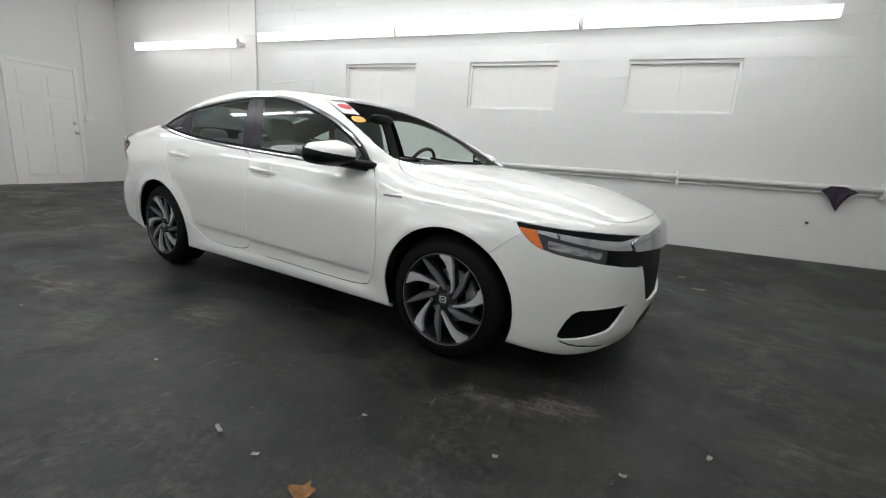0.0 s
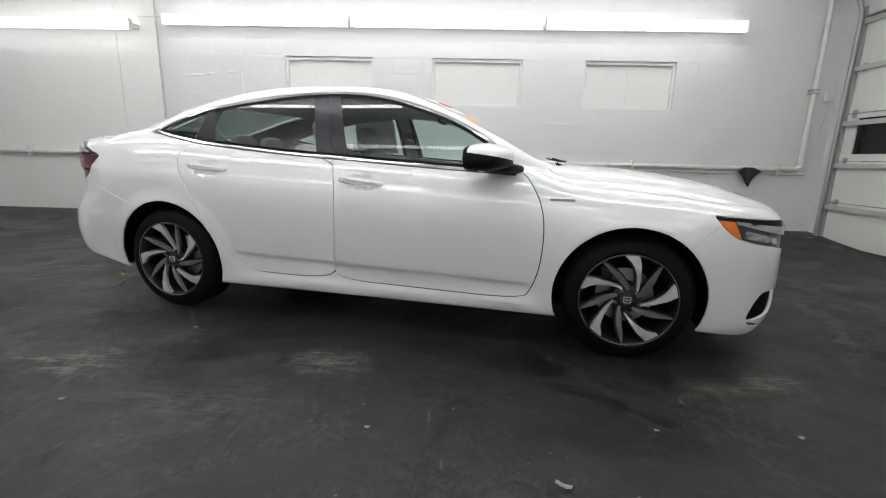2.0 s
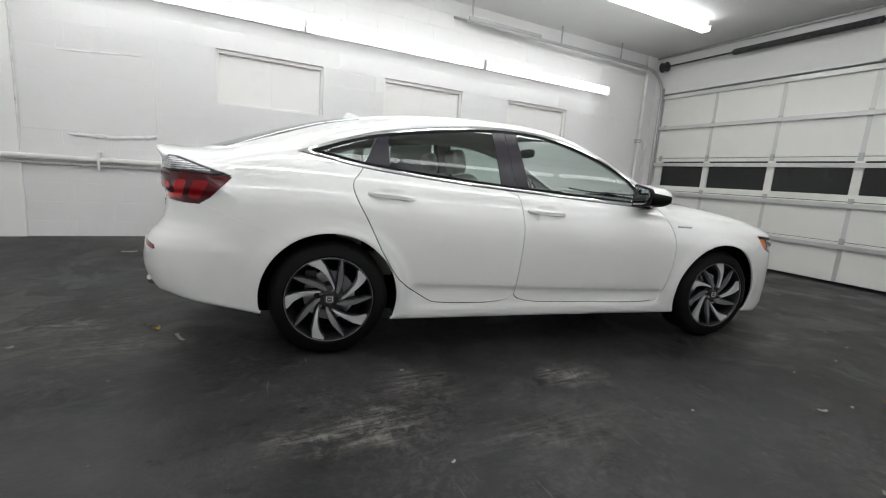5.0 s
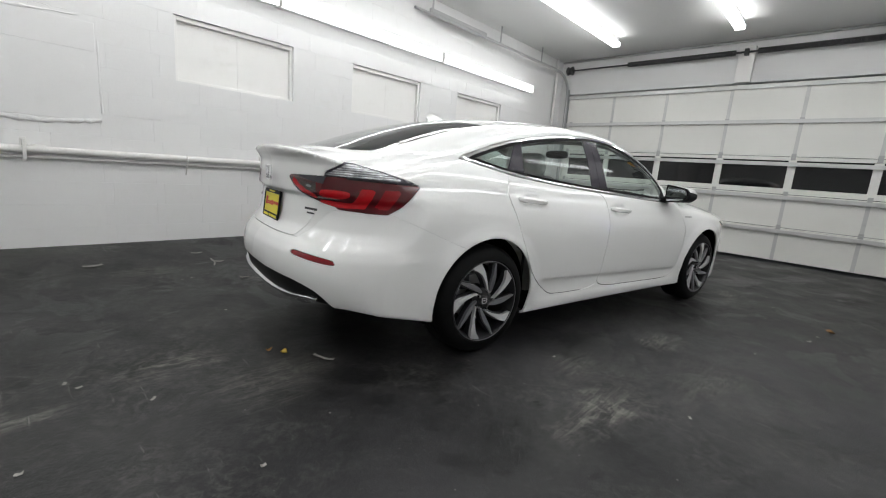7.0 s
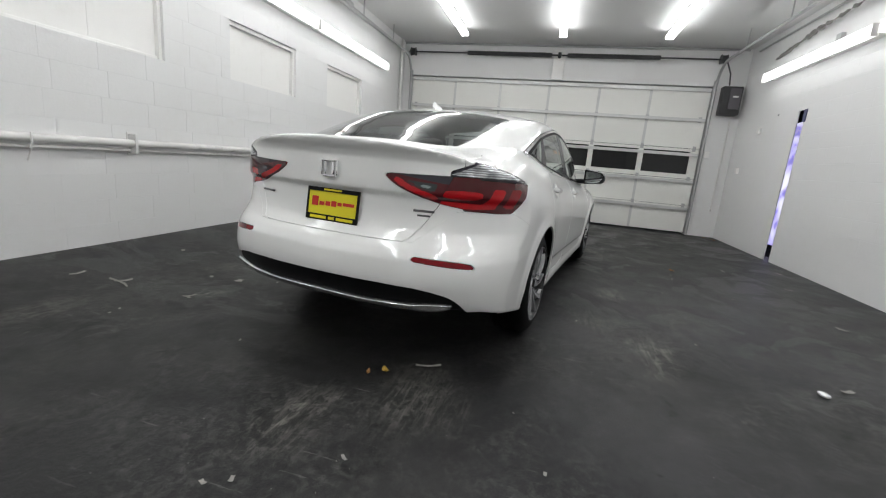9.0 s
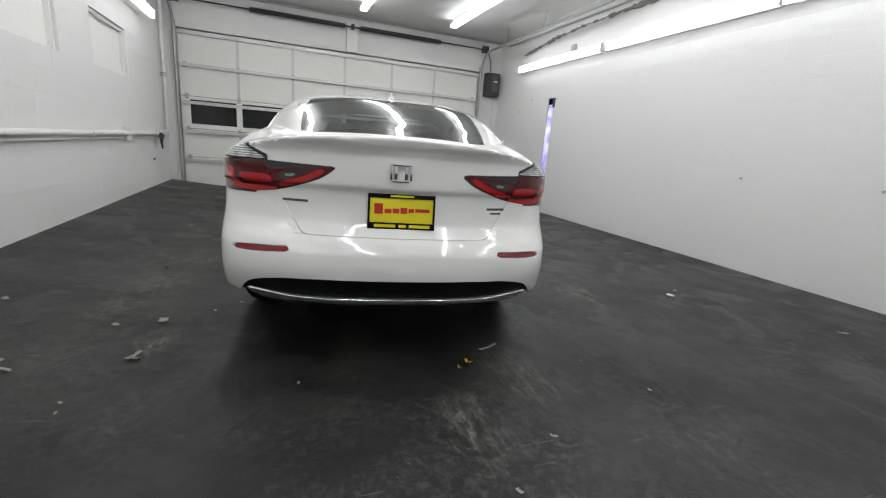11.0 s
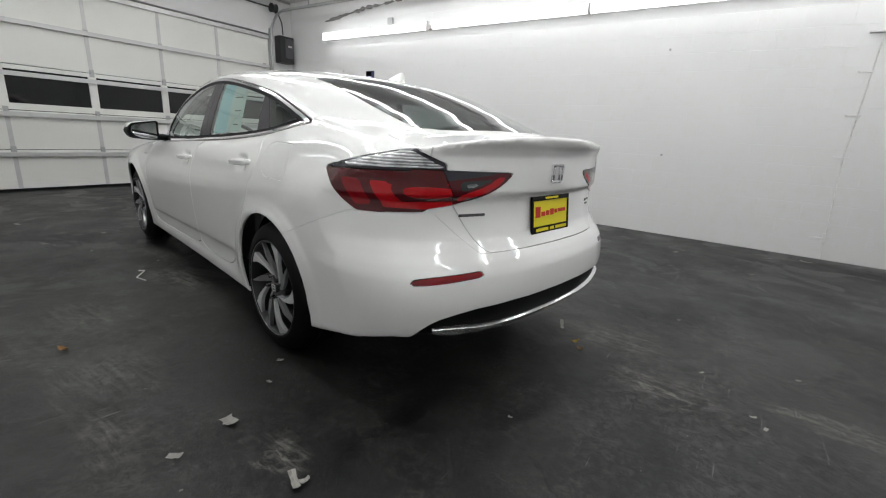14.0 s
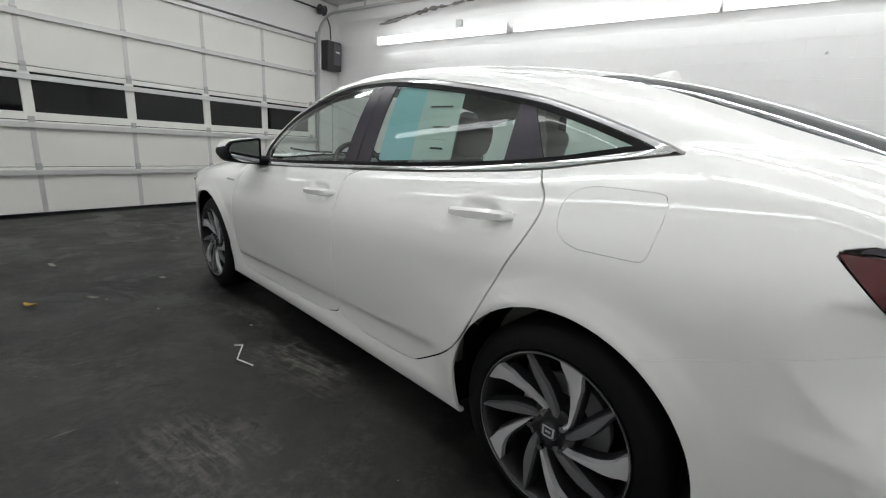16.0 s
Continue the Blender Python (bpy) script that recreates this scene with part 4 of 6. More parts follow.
# ---- wheels ----
def blade(rows, turn, y, thick):
    """A spoke from (radius, degrees, half width) rows, its face at y."""
    bm = bmesh.new()
    pairs = []
    for r, a, w in rows:
        a = radians(a + turn)
        c, t = Vector((-r * math.cos(a), 0, r * math.sin(a))), Vector((math.sin(a), 0, math.cos(a)))
        dip = 0.022 * max(0, (0.16 - r) / 0.16)
        pairs.append([c + t * w + Vector((0, y - dip, 0)), c - t * w + Vector((0, y - dip, 0)), c - t * (w + 0.004) + Vector((0, y - dip - thick, 0)), c + t * (w + 0.004) + Vector((0, y - dip - thick, 0))])
    vs = [[bm.verts.new(p) for p in four] for four in pairs]
    for p, q in zip(vs, vs[1:]):
        for i in range(4):
            bm.faces.new((p[i], p[(i + 1) % 4], q[(i + 1) % 4], q[i]))
    bm.faces.new(vs[0]), bm.faces.new(vs[-1][::-1])
    bmesh.ops.recalc_face_normals(bm, faces=bm.faces)
    return bm


def dense(rows, n=4):
    r = [a[0] for a in rows]
    fa, fw = spline(r, [a[1] for a in rows]), spline(r, [a[2] for a in rows])
    at = np.linspace(r[0], r[-1], n * (len(rows) - 1) + 1)
    return [(float(q), float(fa(q)), float(fw(q))) for q in at]


WIDE = dense([(0.064, -42, 0.004), (0.10, -26, 0.007), (0.15, -14, 0.012), (0.19, -7, 0.022), (0.212, -2, 0.030), (0.229, 0, 0.035)])
LEAF = dense([(0.050, 0, 0.006), (0.09, 16, 0.013), (0.13, 24, 0.014), (0.18, 31, 0.009), (0.229, 35, 0.003)])


def build_wheel(spin):
    """A wheel round its own y axis, its face towards +y."""
    w = new("wheel")
    tagged(w, "", "")
    tyre = [(0.228, -0.02), (0.236, -0.003), (0.246, 0.004), (0.262, 0.002), (0.285, -0.006), (0.302, -0.016), (0.313, -0.030), (0.320, -0.048)]
    for k in range(4):
        y0 = -0.055 - 0.036 * k
        tyre += [(0.3225, y0), (0.3225, y0 - 0.024), (0.314, y0 - 0.026), (0.314, y0 - 0.034)]
    tyre += [(0.3225, -0.198), (0.312, -0.215), (0.27, -0.228), (0.232, -0.215)]
    part("tyre", lathe(tyre, 72), RUBBER, w, "black road tyre", smooth=35)
    rim = part("rim", lathe([(0.236, -0.006), (0.2365, 0.001), (0.2335, 0.003), (0.230, 0.000), (0.226, -0.010), (0.214, -0.05), (0.205, -0.12), (0.21, -0.21)], 72), GUN, w, "dark grey alloy wheel", smooth=35)
    part("lip", lathe([(0.2345, 0.0035), (0.236, 0.0042), (0.2335, 0.0045), (0.2328, 0.0015)], 72), ALLOY_D, rim, "machined bright edge", smooth=60)
    part("hub", lathe([(0.0, -0.028), (0.055, -0.028), (0.072, -0.036), (0.082, -0.06), (0.082, -0.12), (0.0, -0.12)], 32), GUN, rim, "dark hub", smooth=40)
    part("hub_cap", lathe([(0.0, -0.010), (0.026, -0.011), (0.029, -0.015), (0.029, -0.03)], 24), DARK, rim, "dark centre cap", smooth=40)
    bm = boxes((-0.019, -0.012, -0.014, -0.013, -0.0085, 0.014), (0.013, -0.012, -0.014, 0.019, -0.0085, 0.014), (-0.019, -0.012, 0.012, 0.019, -0.0086, 0.016), (-0.014, -0.012, -0.017, 0.014, -0.0086, -0.013), (-0.009, -0.012, -0.003, 0.009, -0.0087, 0.003), bevel=0.0008)
    part("emblem", bm, SILVER, rim, "plain bright emblem frame")
    for k in range(5):
        part("spoke", blade(WIDE, 72 * k + spin, -0.002, 0.03), SILVER, rim, "machined silver spoke", smooth=40)
        part("spoke", blade(LEAF, 72 * k + spin, -0.004, 0.03), ALLOY_D, rim, "darker twisted alloy spoke", smooth=40)
        a = radians(72 * k + spin - 40)
        p = Vector((-0.057 * math.cos(a), 0, 0.057 * math.sin(a)))
        part("lug_nut", rod(bmesh.new(), p + Vector((0, -0.04, 0)), p + Vector((0, 0.001, 0)), 0.0105, 6, 0.009), CHROME, rim, "steel lug nut")
    # dark backs join the spokes to the barrel
    backs = bmesh.new()
    for k in range(5):
        for rows, grow in ((WIDE, 0.006), (LEAF, 0.006)):
            wide = [(r, a, h + grow) for r, a, h in rows]
            b2 = blade(wide, 72 * k + spin, -0.02, 0.03)
            me = bpy.data.meshes.new("tmp")
            b2.to_mesh(me)
            b2.free()
            backs.from_mesh(me)
            bpy.data.meshes.remove(me)
    part("spoke_back", backs, GUN, rim, smooth=40)
    disc = part("brake_disc", lathe([(0.06, -0.10), (0.142, -0.10), (0.142, -0.122), (0.06, -0.122)], 40), STEEL, w, "steel brake disc", smooth=40)
    part("caliper", boxes((0.07, -0.13, 0.06, 0.13, -0.075, 0.15), bevel=0.012), DARK, w, "dark brake caliper")
    part("dust_shield", lathe([(0.0, -0.135), (0.20, -0.135), (0.205, -0.14)], 40), SHELL, w)
    return w


for cx, turns in ((-0.010, (112, 79)), (WB, (90, 80))):
    for s, spin in zip((-1, 1), turns):
        w = build_wheel(spin)
        w.parent = car
        w.matrix_basis = pose(cx, 0.888 * s, 0.3225, 0, 0, 0 if s > 0 else 180)
        # wheel well
        liner = lathe([(0.385, -0.30), (0.385, -0.08), (0.376, -0.075)], 64)
        bmesh.ops.delete(liner, geom=[v for v in liner.verts if v.co.z < -0.14], context="VERTS")
        part("wheel_liner", liner, SHELL, car, "black wheel well liner", at=pose(cx, 0.885 * s, 0.325, 0, 0, 0 if s > 0 else 180), smooth=60)
        part("well_back", boxes((-0.40, -0.005, -0.13, 0.40, 0.005, 0.40)), SHELL, car, at=pose(cx, 0.59 * s, 0.325))

part("floor_pan", boxes((-0.40, -0.58, 0.17, 3.20, 0.58, 0.20), (0.42, -0.80, 0.20, 2.26, 0.80, 0.215), (-0.78, -0.5, 0.345, -0.42, 0.5, 0.37), bevel=0.004), SHELL, car, "dark underbody")


# ---- softened boxes ----
def pillow(cx, cy, cz, hx, hy, hz, power=4.0, n=20, tilt=0.0, bm=None):
    bm = bm or bmesh.new()
    made = bmesh.ops.create_uvsphere(bm, u_segments=2 * n, v_segments=n, radius=1.0)["verts"]
    m = Matrix.Translation((cx, cy, cz)) @ Matrix.Rotation(radians(tilt), 4, "Y")
    for v in made:
        d = v.co.normalized()
        k = (abs(d.x) ** power + abs(d.y) ** power + abs(d.z) ** power) ** (-1 / power)
        v.co = m @ Vector((d.x * k * hx, d.y * k * hy, d.z * k * hz))
    return bm


# ---- mirrors and handles ----
MIRROR = material("mirror glass", (0.62, 0.64, 0.65), 0.02, 1.0)


def mirror_form(grow=0.0, y0=-0.100, y1=0.100, x0=-0.115, x1=0.120, n=22, m=32):
    """The mirror's body: sections along y, deep and tall inboard, drawn in outboard."""
    bm = bmesh.new()
    rings = []
    for k in range(n):
        t = k / (n - 1)
        u = y0 - grow + (y1 - y0 + 2 * grow) * (0.5 - 0.5 * math.cos(math.pi * t))
        e = abs(2 * (u - y0) / (y1 - y0) - 1)
        full = max(0.02, 1 - min(1, e) ** 5) ** 0.5
        o = (u - y0) / (y1 - y0)
        hz = (0.071 - 0.018 * o) * full + grow
        front = x1 - 0.075 * o * o
        back = x0 - 0.030 * o
        rise = 0.010 - 0.012 * o
        ring = []
        for i in range(m):
            a = 2 * math.pi * i / m
            c, q = math.cos(a), math.sin(a)
            px = math.copysign(abs(c) ** 0.6, c)
            pz = math.copysign(abs(q) ** (0.5 if q > 0 else 0.32), q)
            x = (front if px > 0 else -back) * px * (0.55 + 0.45 * full)
            taper = 1 - 0.35 * max(0, px)
            ring.append(bm.verts.new((x, u, rise + hz * pz * taper)))
        rings.append(ring)
    for p, q in zip(rings, rings[1:]):
        for i in range(m):
            bm.faces.new((p[i], p[(i + 1) % m], q[(i + 1) % m], q[i]))
    bm.faces.new(rings[0]), bm.faces.new(rings[-1])
    bmesh.ops.recalc_face_normals(bm, faces=bm.faces)
    return bm


def halve(bm, co, no, keep_above):
    bmesh.ops.bisect_plane(bm, geom=bm.verts[:] + bm.edges[:] + bm.faces[:], plane_co=co, plane_no=no, clear_inner=keep_above, clear_outer=not keep_above)
    return bm


for s in (1, -1):
    mirror = new("wing_mirror")
    mirror.parent = car
    mirror.matrix_basis = pose(1.985, 0.955 * s, 0.992) @ Matrix.Diagonal((1, s, 1, 1))
    tagged(mirror, "white and black door mirror")
    cap = halve(mirror_form(0.005), (0, 0, 0.012), (0.12, -0.06, 1), True)
    halve(cap, (-0.085, 0, 0), (1, 0.1, 0), True)
    part("cap", cap, PAINT, mirror, "white painted cap", smooth=45)
    low = halve(halve(mirror_form(), (-0.100, 0, 0), (1, 0.12, 0), True), (0, 0, 0.0125), (0.12, -0.06, 1), False)
    rear = halve(halve(mirror_form(0.001), (-0.100, 0, 0), (1, 0.12, 0), True), (-0.083, 0, 0), (1, 0.1, 0), False)
    part("back_rim", rear, BLACK, mirror, "black rim behind the cap", smooth=45)
    bmesh.ops.holes_fill(low, edges=[e for e in low.edges if e.is_boundary])
    part("housing", low, BLACK, mirror, "black lower housing", smooth=45)
    rim = bmesh.new()
    face = bmesh.new()
    for bm, grow, x in ((rim, 1.0, -0.104), (face, 0.84, -0.1095)):
        loop = []
        for o, z in ((0.0, -0.058), (0.03, -0.066), (0.60, -0.058), (0.85, -0.040), (1.0, 0.000), (0.97, 0.030), (0.86, 0.052), (0.05, 0.078), (0.0, 0.070)):
            y = (-0.097 + 0.194 * o) * grow
            loop.append(Vector((x - 0.12 * y, y, 0.004 + (z - 0.004) * grow)))
        front, backs = [bm.verts.new(p) for p in loop], [bm.verts.new(p + Vector((0.03, 0, 0))) for p in loop]
        f = bm.faces.new(front)
        for i in range(len(loop)):
            k = (i + 1) % len(loop)
            bm.faces.new((front[i], front[k], backs[k], backs[i]))
        bm.faces.new(backs)
        bmesh.ops.recalc_face_normals(bm, faces=bm.faces)
        bmesh.ops.bevel(bm, geom=list(f.edges) if f.is_valid else [], offset=0.004, segments=2, affect="EDGES")
    part("bezel", rim, BLACK, mirror, "black bezel", smooth=45)
    part("mirror_glass", face, MIRROR, mirror, "clear mirror glass", smooth=30)
    foot = pillow(0.025, -0.130, -0.040, 0.085, 0.085, 0.025, 3.0, 16)
    for v in foot.verts:
        v.co.x += 0.5 * (-v.co.y - 0.06)
        v.co.z -= 0.05 * (-v.co.y - 0.06)
    part("foot", foot, BLACK, mirror, "black mirror foot", smooth=45)

for ob in [o for o in bpy.data.objects if o.parent == car and o.name.split(".")[0] in ("front_door", "rear_door")]:
    s = 1 if sum(v.co.y for v in ob.data.vertices) > 0 else -1
    x0, z0, z1 = (1.143, 0.862, 0.846) if ob.name.startswith("front") else (0.177, 0.912, 0.894)
    x1 = x0 + 0.262
    bm = bmesh.new()
    rows = []
    for k in range(17):
        t = k / 16
        x, z = x0 + (x1 - x0) * t, z0 + (z1 - z0) * t
        near = np.array([[x, s * 0.5, z]])
        for _ in range(30):
            near[:, 1] -= s * car_volume(near, False)[0] * 0.9
        e = 1 - abs(2 * t - 1) ** 6
        lift = 0.030 * e + 0.003
        under = (0.010 if 0.12 < t < 0.88 else -0.004)
        h = (0.0175 - 0.003 * t) * (0.45 + 0.55 * e)
        y = near[0, 1]
        rows.append([bm.verts.new((x, y + s * d, z + q)) for d, q in ((under, h), (lift * 0.72, h * 1.08), (lift, h * 0.45), (lift * 0.92, -h * 0.7), (lift * 0.6, -h), (under, -h * 0.9))])
    for p, q in zip(rows, rows[1:]):
        for i in range(6):
            bm.faces.new((p[i], p[(i + 1) % 6], q[(i + 1) % 6], q[i]))
    bm.faces.new(rows[0]), bm.faces.new(rows[-1])
    bmesh.ops.recalc_face_normals(bm, faces=bm.faces)
    part("door_handle", bm, PAINT, ob, "white body-coloured handle", smooth=40)

# ---- badges, plate and small parts at the back ----
plate = new("licence_plate")
plate.parent = car
plate.matrix_basis = pose(-0.962, -0.012, 0.775, 0, 6.5, 0)
tagged(plate, "yellow dealer plate in a black frame with red lettering bars")
part("frame", boxes((-0.008, -0.158, -0.082, 0.004, 0.158, -0.052), (-0.008, -0.158, 0.062, 0.004, 0.158, 0.082), (-0.008, -0.158, -0.052, 0.004, -0.148, 0.062), (-0.008, 0.148, -0.052, 0.004, 0.158, 0.062), bevel=0.002), BLACK, plate, "black plate frame")
part("sheet", boxes((-0.003, -0.150, -0.056, 0.003, 0.150, 0.066)), YELLOW, plate, "bright yellow sheet")
for y0, y1, z, h in ((0.088, 0.128, 0.012, 0.024), (0.048, 0.080, 0.002, 0.010), (0.012, 0.042, 0.004, 0.011), (-0.026, 0.006, 0.006, 0.014), (-0.058, -0.032, 0.007, 0.009), (-0.132, -0.064, 0.009, 0.008)):
    part("lettering", boxes((-0.0042, y0, z - h, -0.002, y1, z + h), bevel=0.0008), INK, plate, "red bar of lettering")
for y, w in ((-0.135, 0.1), (-0.022, 0.035), (0.028, 0.1)):
    part("lettering", boxes((-0.0092, y, -0.074, -0.0075, y + w, -0.060)), YELLOW, plate, "yellow bar of lettering")
part("lettering", boxes((-0.0092, -0.055, 0.068, -0.0075, 0.055, 0.077)), YELLOW, plate, "yellow bar of lettering")

badge = new("badge")
badge.parent = car
badge.matrix_basis = pose(-0.972, 0.0, 0.958, 0, -2, 0)
tagged(badge, "plain chrome badge frame")
bm = boxes((-0.012, -0.050, -0.036, 0.004, -0.041, 0.034), (-0.012, 0.041, -0.036, 0.004, 0.050, 0.034), (-0.0115, -0.046, 0.030, 0.004, 0.046, 0.040), (-0.0115, -0.040, -0.044, 0.004, 0.040, -0.035), bevel=0.003)
part("frame", bm, CHROME, badge, smooth=40)
part("bar", boxes((-0.010, -0.031, -0.032, 0.003, -0.016, 0.030), (-0.010, 0.016, -0.032, 0.003, 0.031, 0.030), bevel=0.003), CHROME, badge, smooth=40)
LETTER = material("dark chrome lettering", (0.16, 0.16, 0.165), 0.25, 0.5)
for y, z, w in ((0.475, 0.80, 0.06), (-0.49, 0.80, 0.05)):
    p = np.array([[-0.5, y, z]])
    for _ in range(40):
        p[:, 0] += car_volume(p)[0] * 0.9
    m = Vector(gradient(p)[0]).normalized()
    at = Matrix.Translation(p[0]) @ (-m).to_track_quat("X", "Z").to_matrix().to_4x4()
    part("model_lettering", boxes((-0.0025, -w, -0.0055, 0.002, w, 0.0055), bevel=0.001), LETTER, car, "small bar of model lettering", at=at)
    if y < 0:
        part("model_lettering", boxes((-0.0025, -w + 0.02, -0.026, 0.002, w - 0.02, -0.017), bevel=0.001), LETTER, car, "small bar of model lettering", at=at)

chin = sub((BV, BF), lower_chrome)[0]
panel("chrome_strip", *chin, TRIMC, rear_bumper, "bright chrome lower strip", 0.02, 0.012)

fin = bmesh.new()
rows = []
for k in range(9):
    t = k / 8
    h = 0.072 * (t ** 0.8) * (1 if t < 0.85 else (1 - t) / 0.15 * 0.6 + 0.4)
    w = 0.032 * (1 - 0.35 * t) * (0.3 + 0.7 * min(1, t * 3))
    x = 0.25 - 0.155 * t
    z = float(roof_z(x)) - 0.008
    rows.append([fin.verts.new((x - (0.02 if i == 2 else 0) * t, y, z + e)) for i, (y, e) in enumerate(((-w, 0), (-w * 0.35, h * 0.75), (0, h), (w * 0.35, h * 0.75), (w, 0)))])
for p, q in zip(rows, rows[1:]):
    for i in range(4):
        fin.faces.new((p[i], p[i + 1], q[i + 1], q[i]))
fin.faces.new(rows[-1])
bmesh.ops.recalc_face_normals(fin, faces=fin.faces)
part("antenna_fin", fin, PAINT, car, "white shark-fin antenna", smooth=50)

# ---- cabin ----
for y in (-0.36, 0.36):
    seat = new("front_seat")
    seat.parent = car
    seat.matrix_basis = pose(1.15, y, 0.30)
    tagged(seat, "grey leather front seat")
    part("cushion", pillow(0.12, 0, 0.17, 0.27, 0.25, 0.10, 4), LEATHER, seat, smooth=60)
    part("backrest", pillow(-0.19, 0, 0.45, 0.085, 0.235, 0.32, 4, tilt=-18), LEATHER, seat, smooth=60)
    part("headrest", pillow(-0.335, 0, 0.835, 0.05, 0.125, 0.085, 3.5, tilt=-12), LEATHER, seat, smooth=60)
bench = new("rear_seat")
bench.parent = car
bench.matrix_basis = pose(0.25, 0, 0.30)
tagged(bench, "grey leather rear bench")
part("cushion", pillow(0.10, 0, 0.17, 0.28, 0.64, 0.10, 5), LEATHER, bench, smooth=60)
part("backrest", pillow(-0.20, 0, 0.46, 0.085, 0.64, 0.30, 5, tilt=-22), LEATHER, bench, smooth=60)
for y in (-0.36, 0, 0.36):
    part("headrest", pillow(-0.345, y, 0.765, 0.045, 0.12, 0.06, 3.5, tilt=-15), LEATHER, bench, smooth=60)
dash = part("dashboard", pillow(2.06, 0, 0.84, 0.26, 0.72, 0.13, 4), DASH, car, "dark dashboard", smooth=60)
part("hood_over_dials", pillow(1.86, 0.36, 0.955, 0.10, 0.19, 0.035, 3), DASH, dash, smooth=60)
part("screen", boxes((1.80, -0.13, 0.86, 1.815, 0.13, 0.985), bevel=0.004), NIGHT, dash, "black centre screen")
part("parcel_shelf", boxes((-0.62, -0.6, 1.02, -0.12, 0.6, 1.04), bevel=0.01), DASH, car, "dark rear shelf")
wheel_ring = lathe([(0.180 + 0.014 * math.cos(a), 0.014 * math.sin(a)) for a in [k * math.pi / 6 for k in range(13)]], 40)
steer = part("steering_wheel", wheel_ring, DASH, car, "dark steering wheel", smooth=60, at=pose(1.66, 0.36, 0.905, 0, 0, -90) @ pose(0, 0, 0, -24))
part("spokes", boxes((-0.17, -0.01, -0.02, 0.17, 0.01, 0.02), (-0.05, -0.02, -0.05, 0.05, 0.012, 0.05), (-0.015, -0.01, -0.17, 0.015, 0.01, 0), bevel=0.006), DASH, steer)
part("inner_mirror", pillow(1.53, 0, 1.262, 0.022, 0.125, 0.036, 3), BLACK, car, "dark inner mirror", smooth=60)
for s in (1, -1):
    part("door_card", boxes((0.45, 0.745 * s - 0.02, 0.30, 2.20, 0.745 * s + 0.02, 0.745), (0.15, 0.745 * s - 0.02, 0.745, 2.20, 0.745 * s + 0.02, 0.935), bevel=0.008), LINER, car, "grey door lining")

# wipers and stickers
for y0, y1 in ((-0.45, 0.05), (0.12, 0.50)):
    bm = bmesh.new()
    for k in range(8):
        a, b = y0 + (y1 - y0) * k / 8, y0 + (y1 - y0) * (k + 1) / 8
        pts = []
        for y in (a, b):
            x = 2.392 - 0.25 * (abs(y) / 0.7) ** 2.2
            p = np.array([[x, y, 1.25]])
            for _ in range(60):
                p[:, 2] -= car_volume(p)[0] * 0.8
            pts.append(Vector((x, y, p[0, 2] + 0.005)))
        rod(bm, pts[0], pts[1], 0.006, 6)
    part("wiper", bm, BLACK, car, "black windscreen wiper")


def sticker(name, corners, mat, label, parent=None, lift=0.004, oval=False):
    """A thin label on the windscreen."""
    poly = outline(corners, 4 if oval else 1, () if oval else (0, 1, 2, 3))
    d = lambda v: np.maximum(inside(poly, v[:, 0], v[:, 1]), 0.9 - v[:, 2])
    v, f = clip(BV, BF, d(BV))
    return panel(name, v, f, mat, parent or car, label, 0.0, lift)


CARD = material("white card", (0.75, 0.74, 0.73), 0.6)
card = sticker("window_sticker", ((1.56, -0.582), (1.575, -0.435), (1.785, -0.515), (1.752, -0.632)), CARD, "white sticker with a red mark")
sticker("mark", ((1.615, -0.565), (1.625, -0.465), (1.715, -0.495), (1.70, -0.59)), material("red print", (0.62, 0.03, 0.05), 0.5), "red oval mark", card, 0.006, True)
oval = sticker("window_sticker", ((1.79, -0.618), (1.80, -0.515), (1.875, -0.540), (1.870, -0.645)), material("orange print", (0.9, 0.38, 0.05), 0.5), "orange oval sticker", None, 0.004, True)
# price sheet behind the rear door glass
sheet = on_side(outline([(0.53, 1.05), (0.93, 1.02), (0.91, 1.315), (0.54, 1.285)], 1, (0, 1, 2, 3)), 1)
v, f = clip(BV, BF, sheet(BV))
label_sheet = panel("price_sheet", v, f, material("sheet paper", (0.66, 0.74, 0.72), 0.7), car, "large paper price sheet inside the glass", 0.0, -0.008)
blue_part = clip(BV, BF, np.maximum(sheet(BV), 0.735 - BV[:, 0]))
panel("blue_column", *blue_part, material("blue print", (0.42, 0.70, 0.78), 0.7), label_sheet, "light blue printed column", 0.0, -0.0065)
for z0, x0, x1, h in ((1.228, 0.57, 0.70, 0.012), (1.205, 0.56, 0.70, 0.005), (1.190, 0.56, 0.70, 0.005), (1.175, 0.58, 0.70, 0.005), (1.150, 0.56, 0.66, 0.012), (1.125, 0.56, 0.70, 0.005), (1.110, 0.56, 0.69, 0.005), (1.080, 0.57, 0.65, 0.014)):
    v, f = clip(BV, BF, on_side(outline([(x0, z0), (x1, z0), (x1, z0 + h), (x0, z0 + h)], 1, (0, 1, 2, 3)), 1)(BV))
    if len(f):
        panel("print", v, f, DARK, label_sheet, "dark bar of print", 0.0, -0.006)
for s in (1, -1):
    rows = [(-0.0025, -0.06, -0.006, 0.002, 0.06, 0.006)]
    p = np.array([[2.35, s * 0.5, 0.803]])
    for _ in range(40):
        p[:, 1] -= s * car_volume(p)[0] * 0.9
    part("side_lettering", boxes(*rows), STEEL, car, "small grey bar of lettering", at=Matrix.Translation(p[0]) @ pose(0, 0, 0, 0, 0, -90 * s))


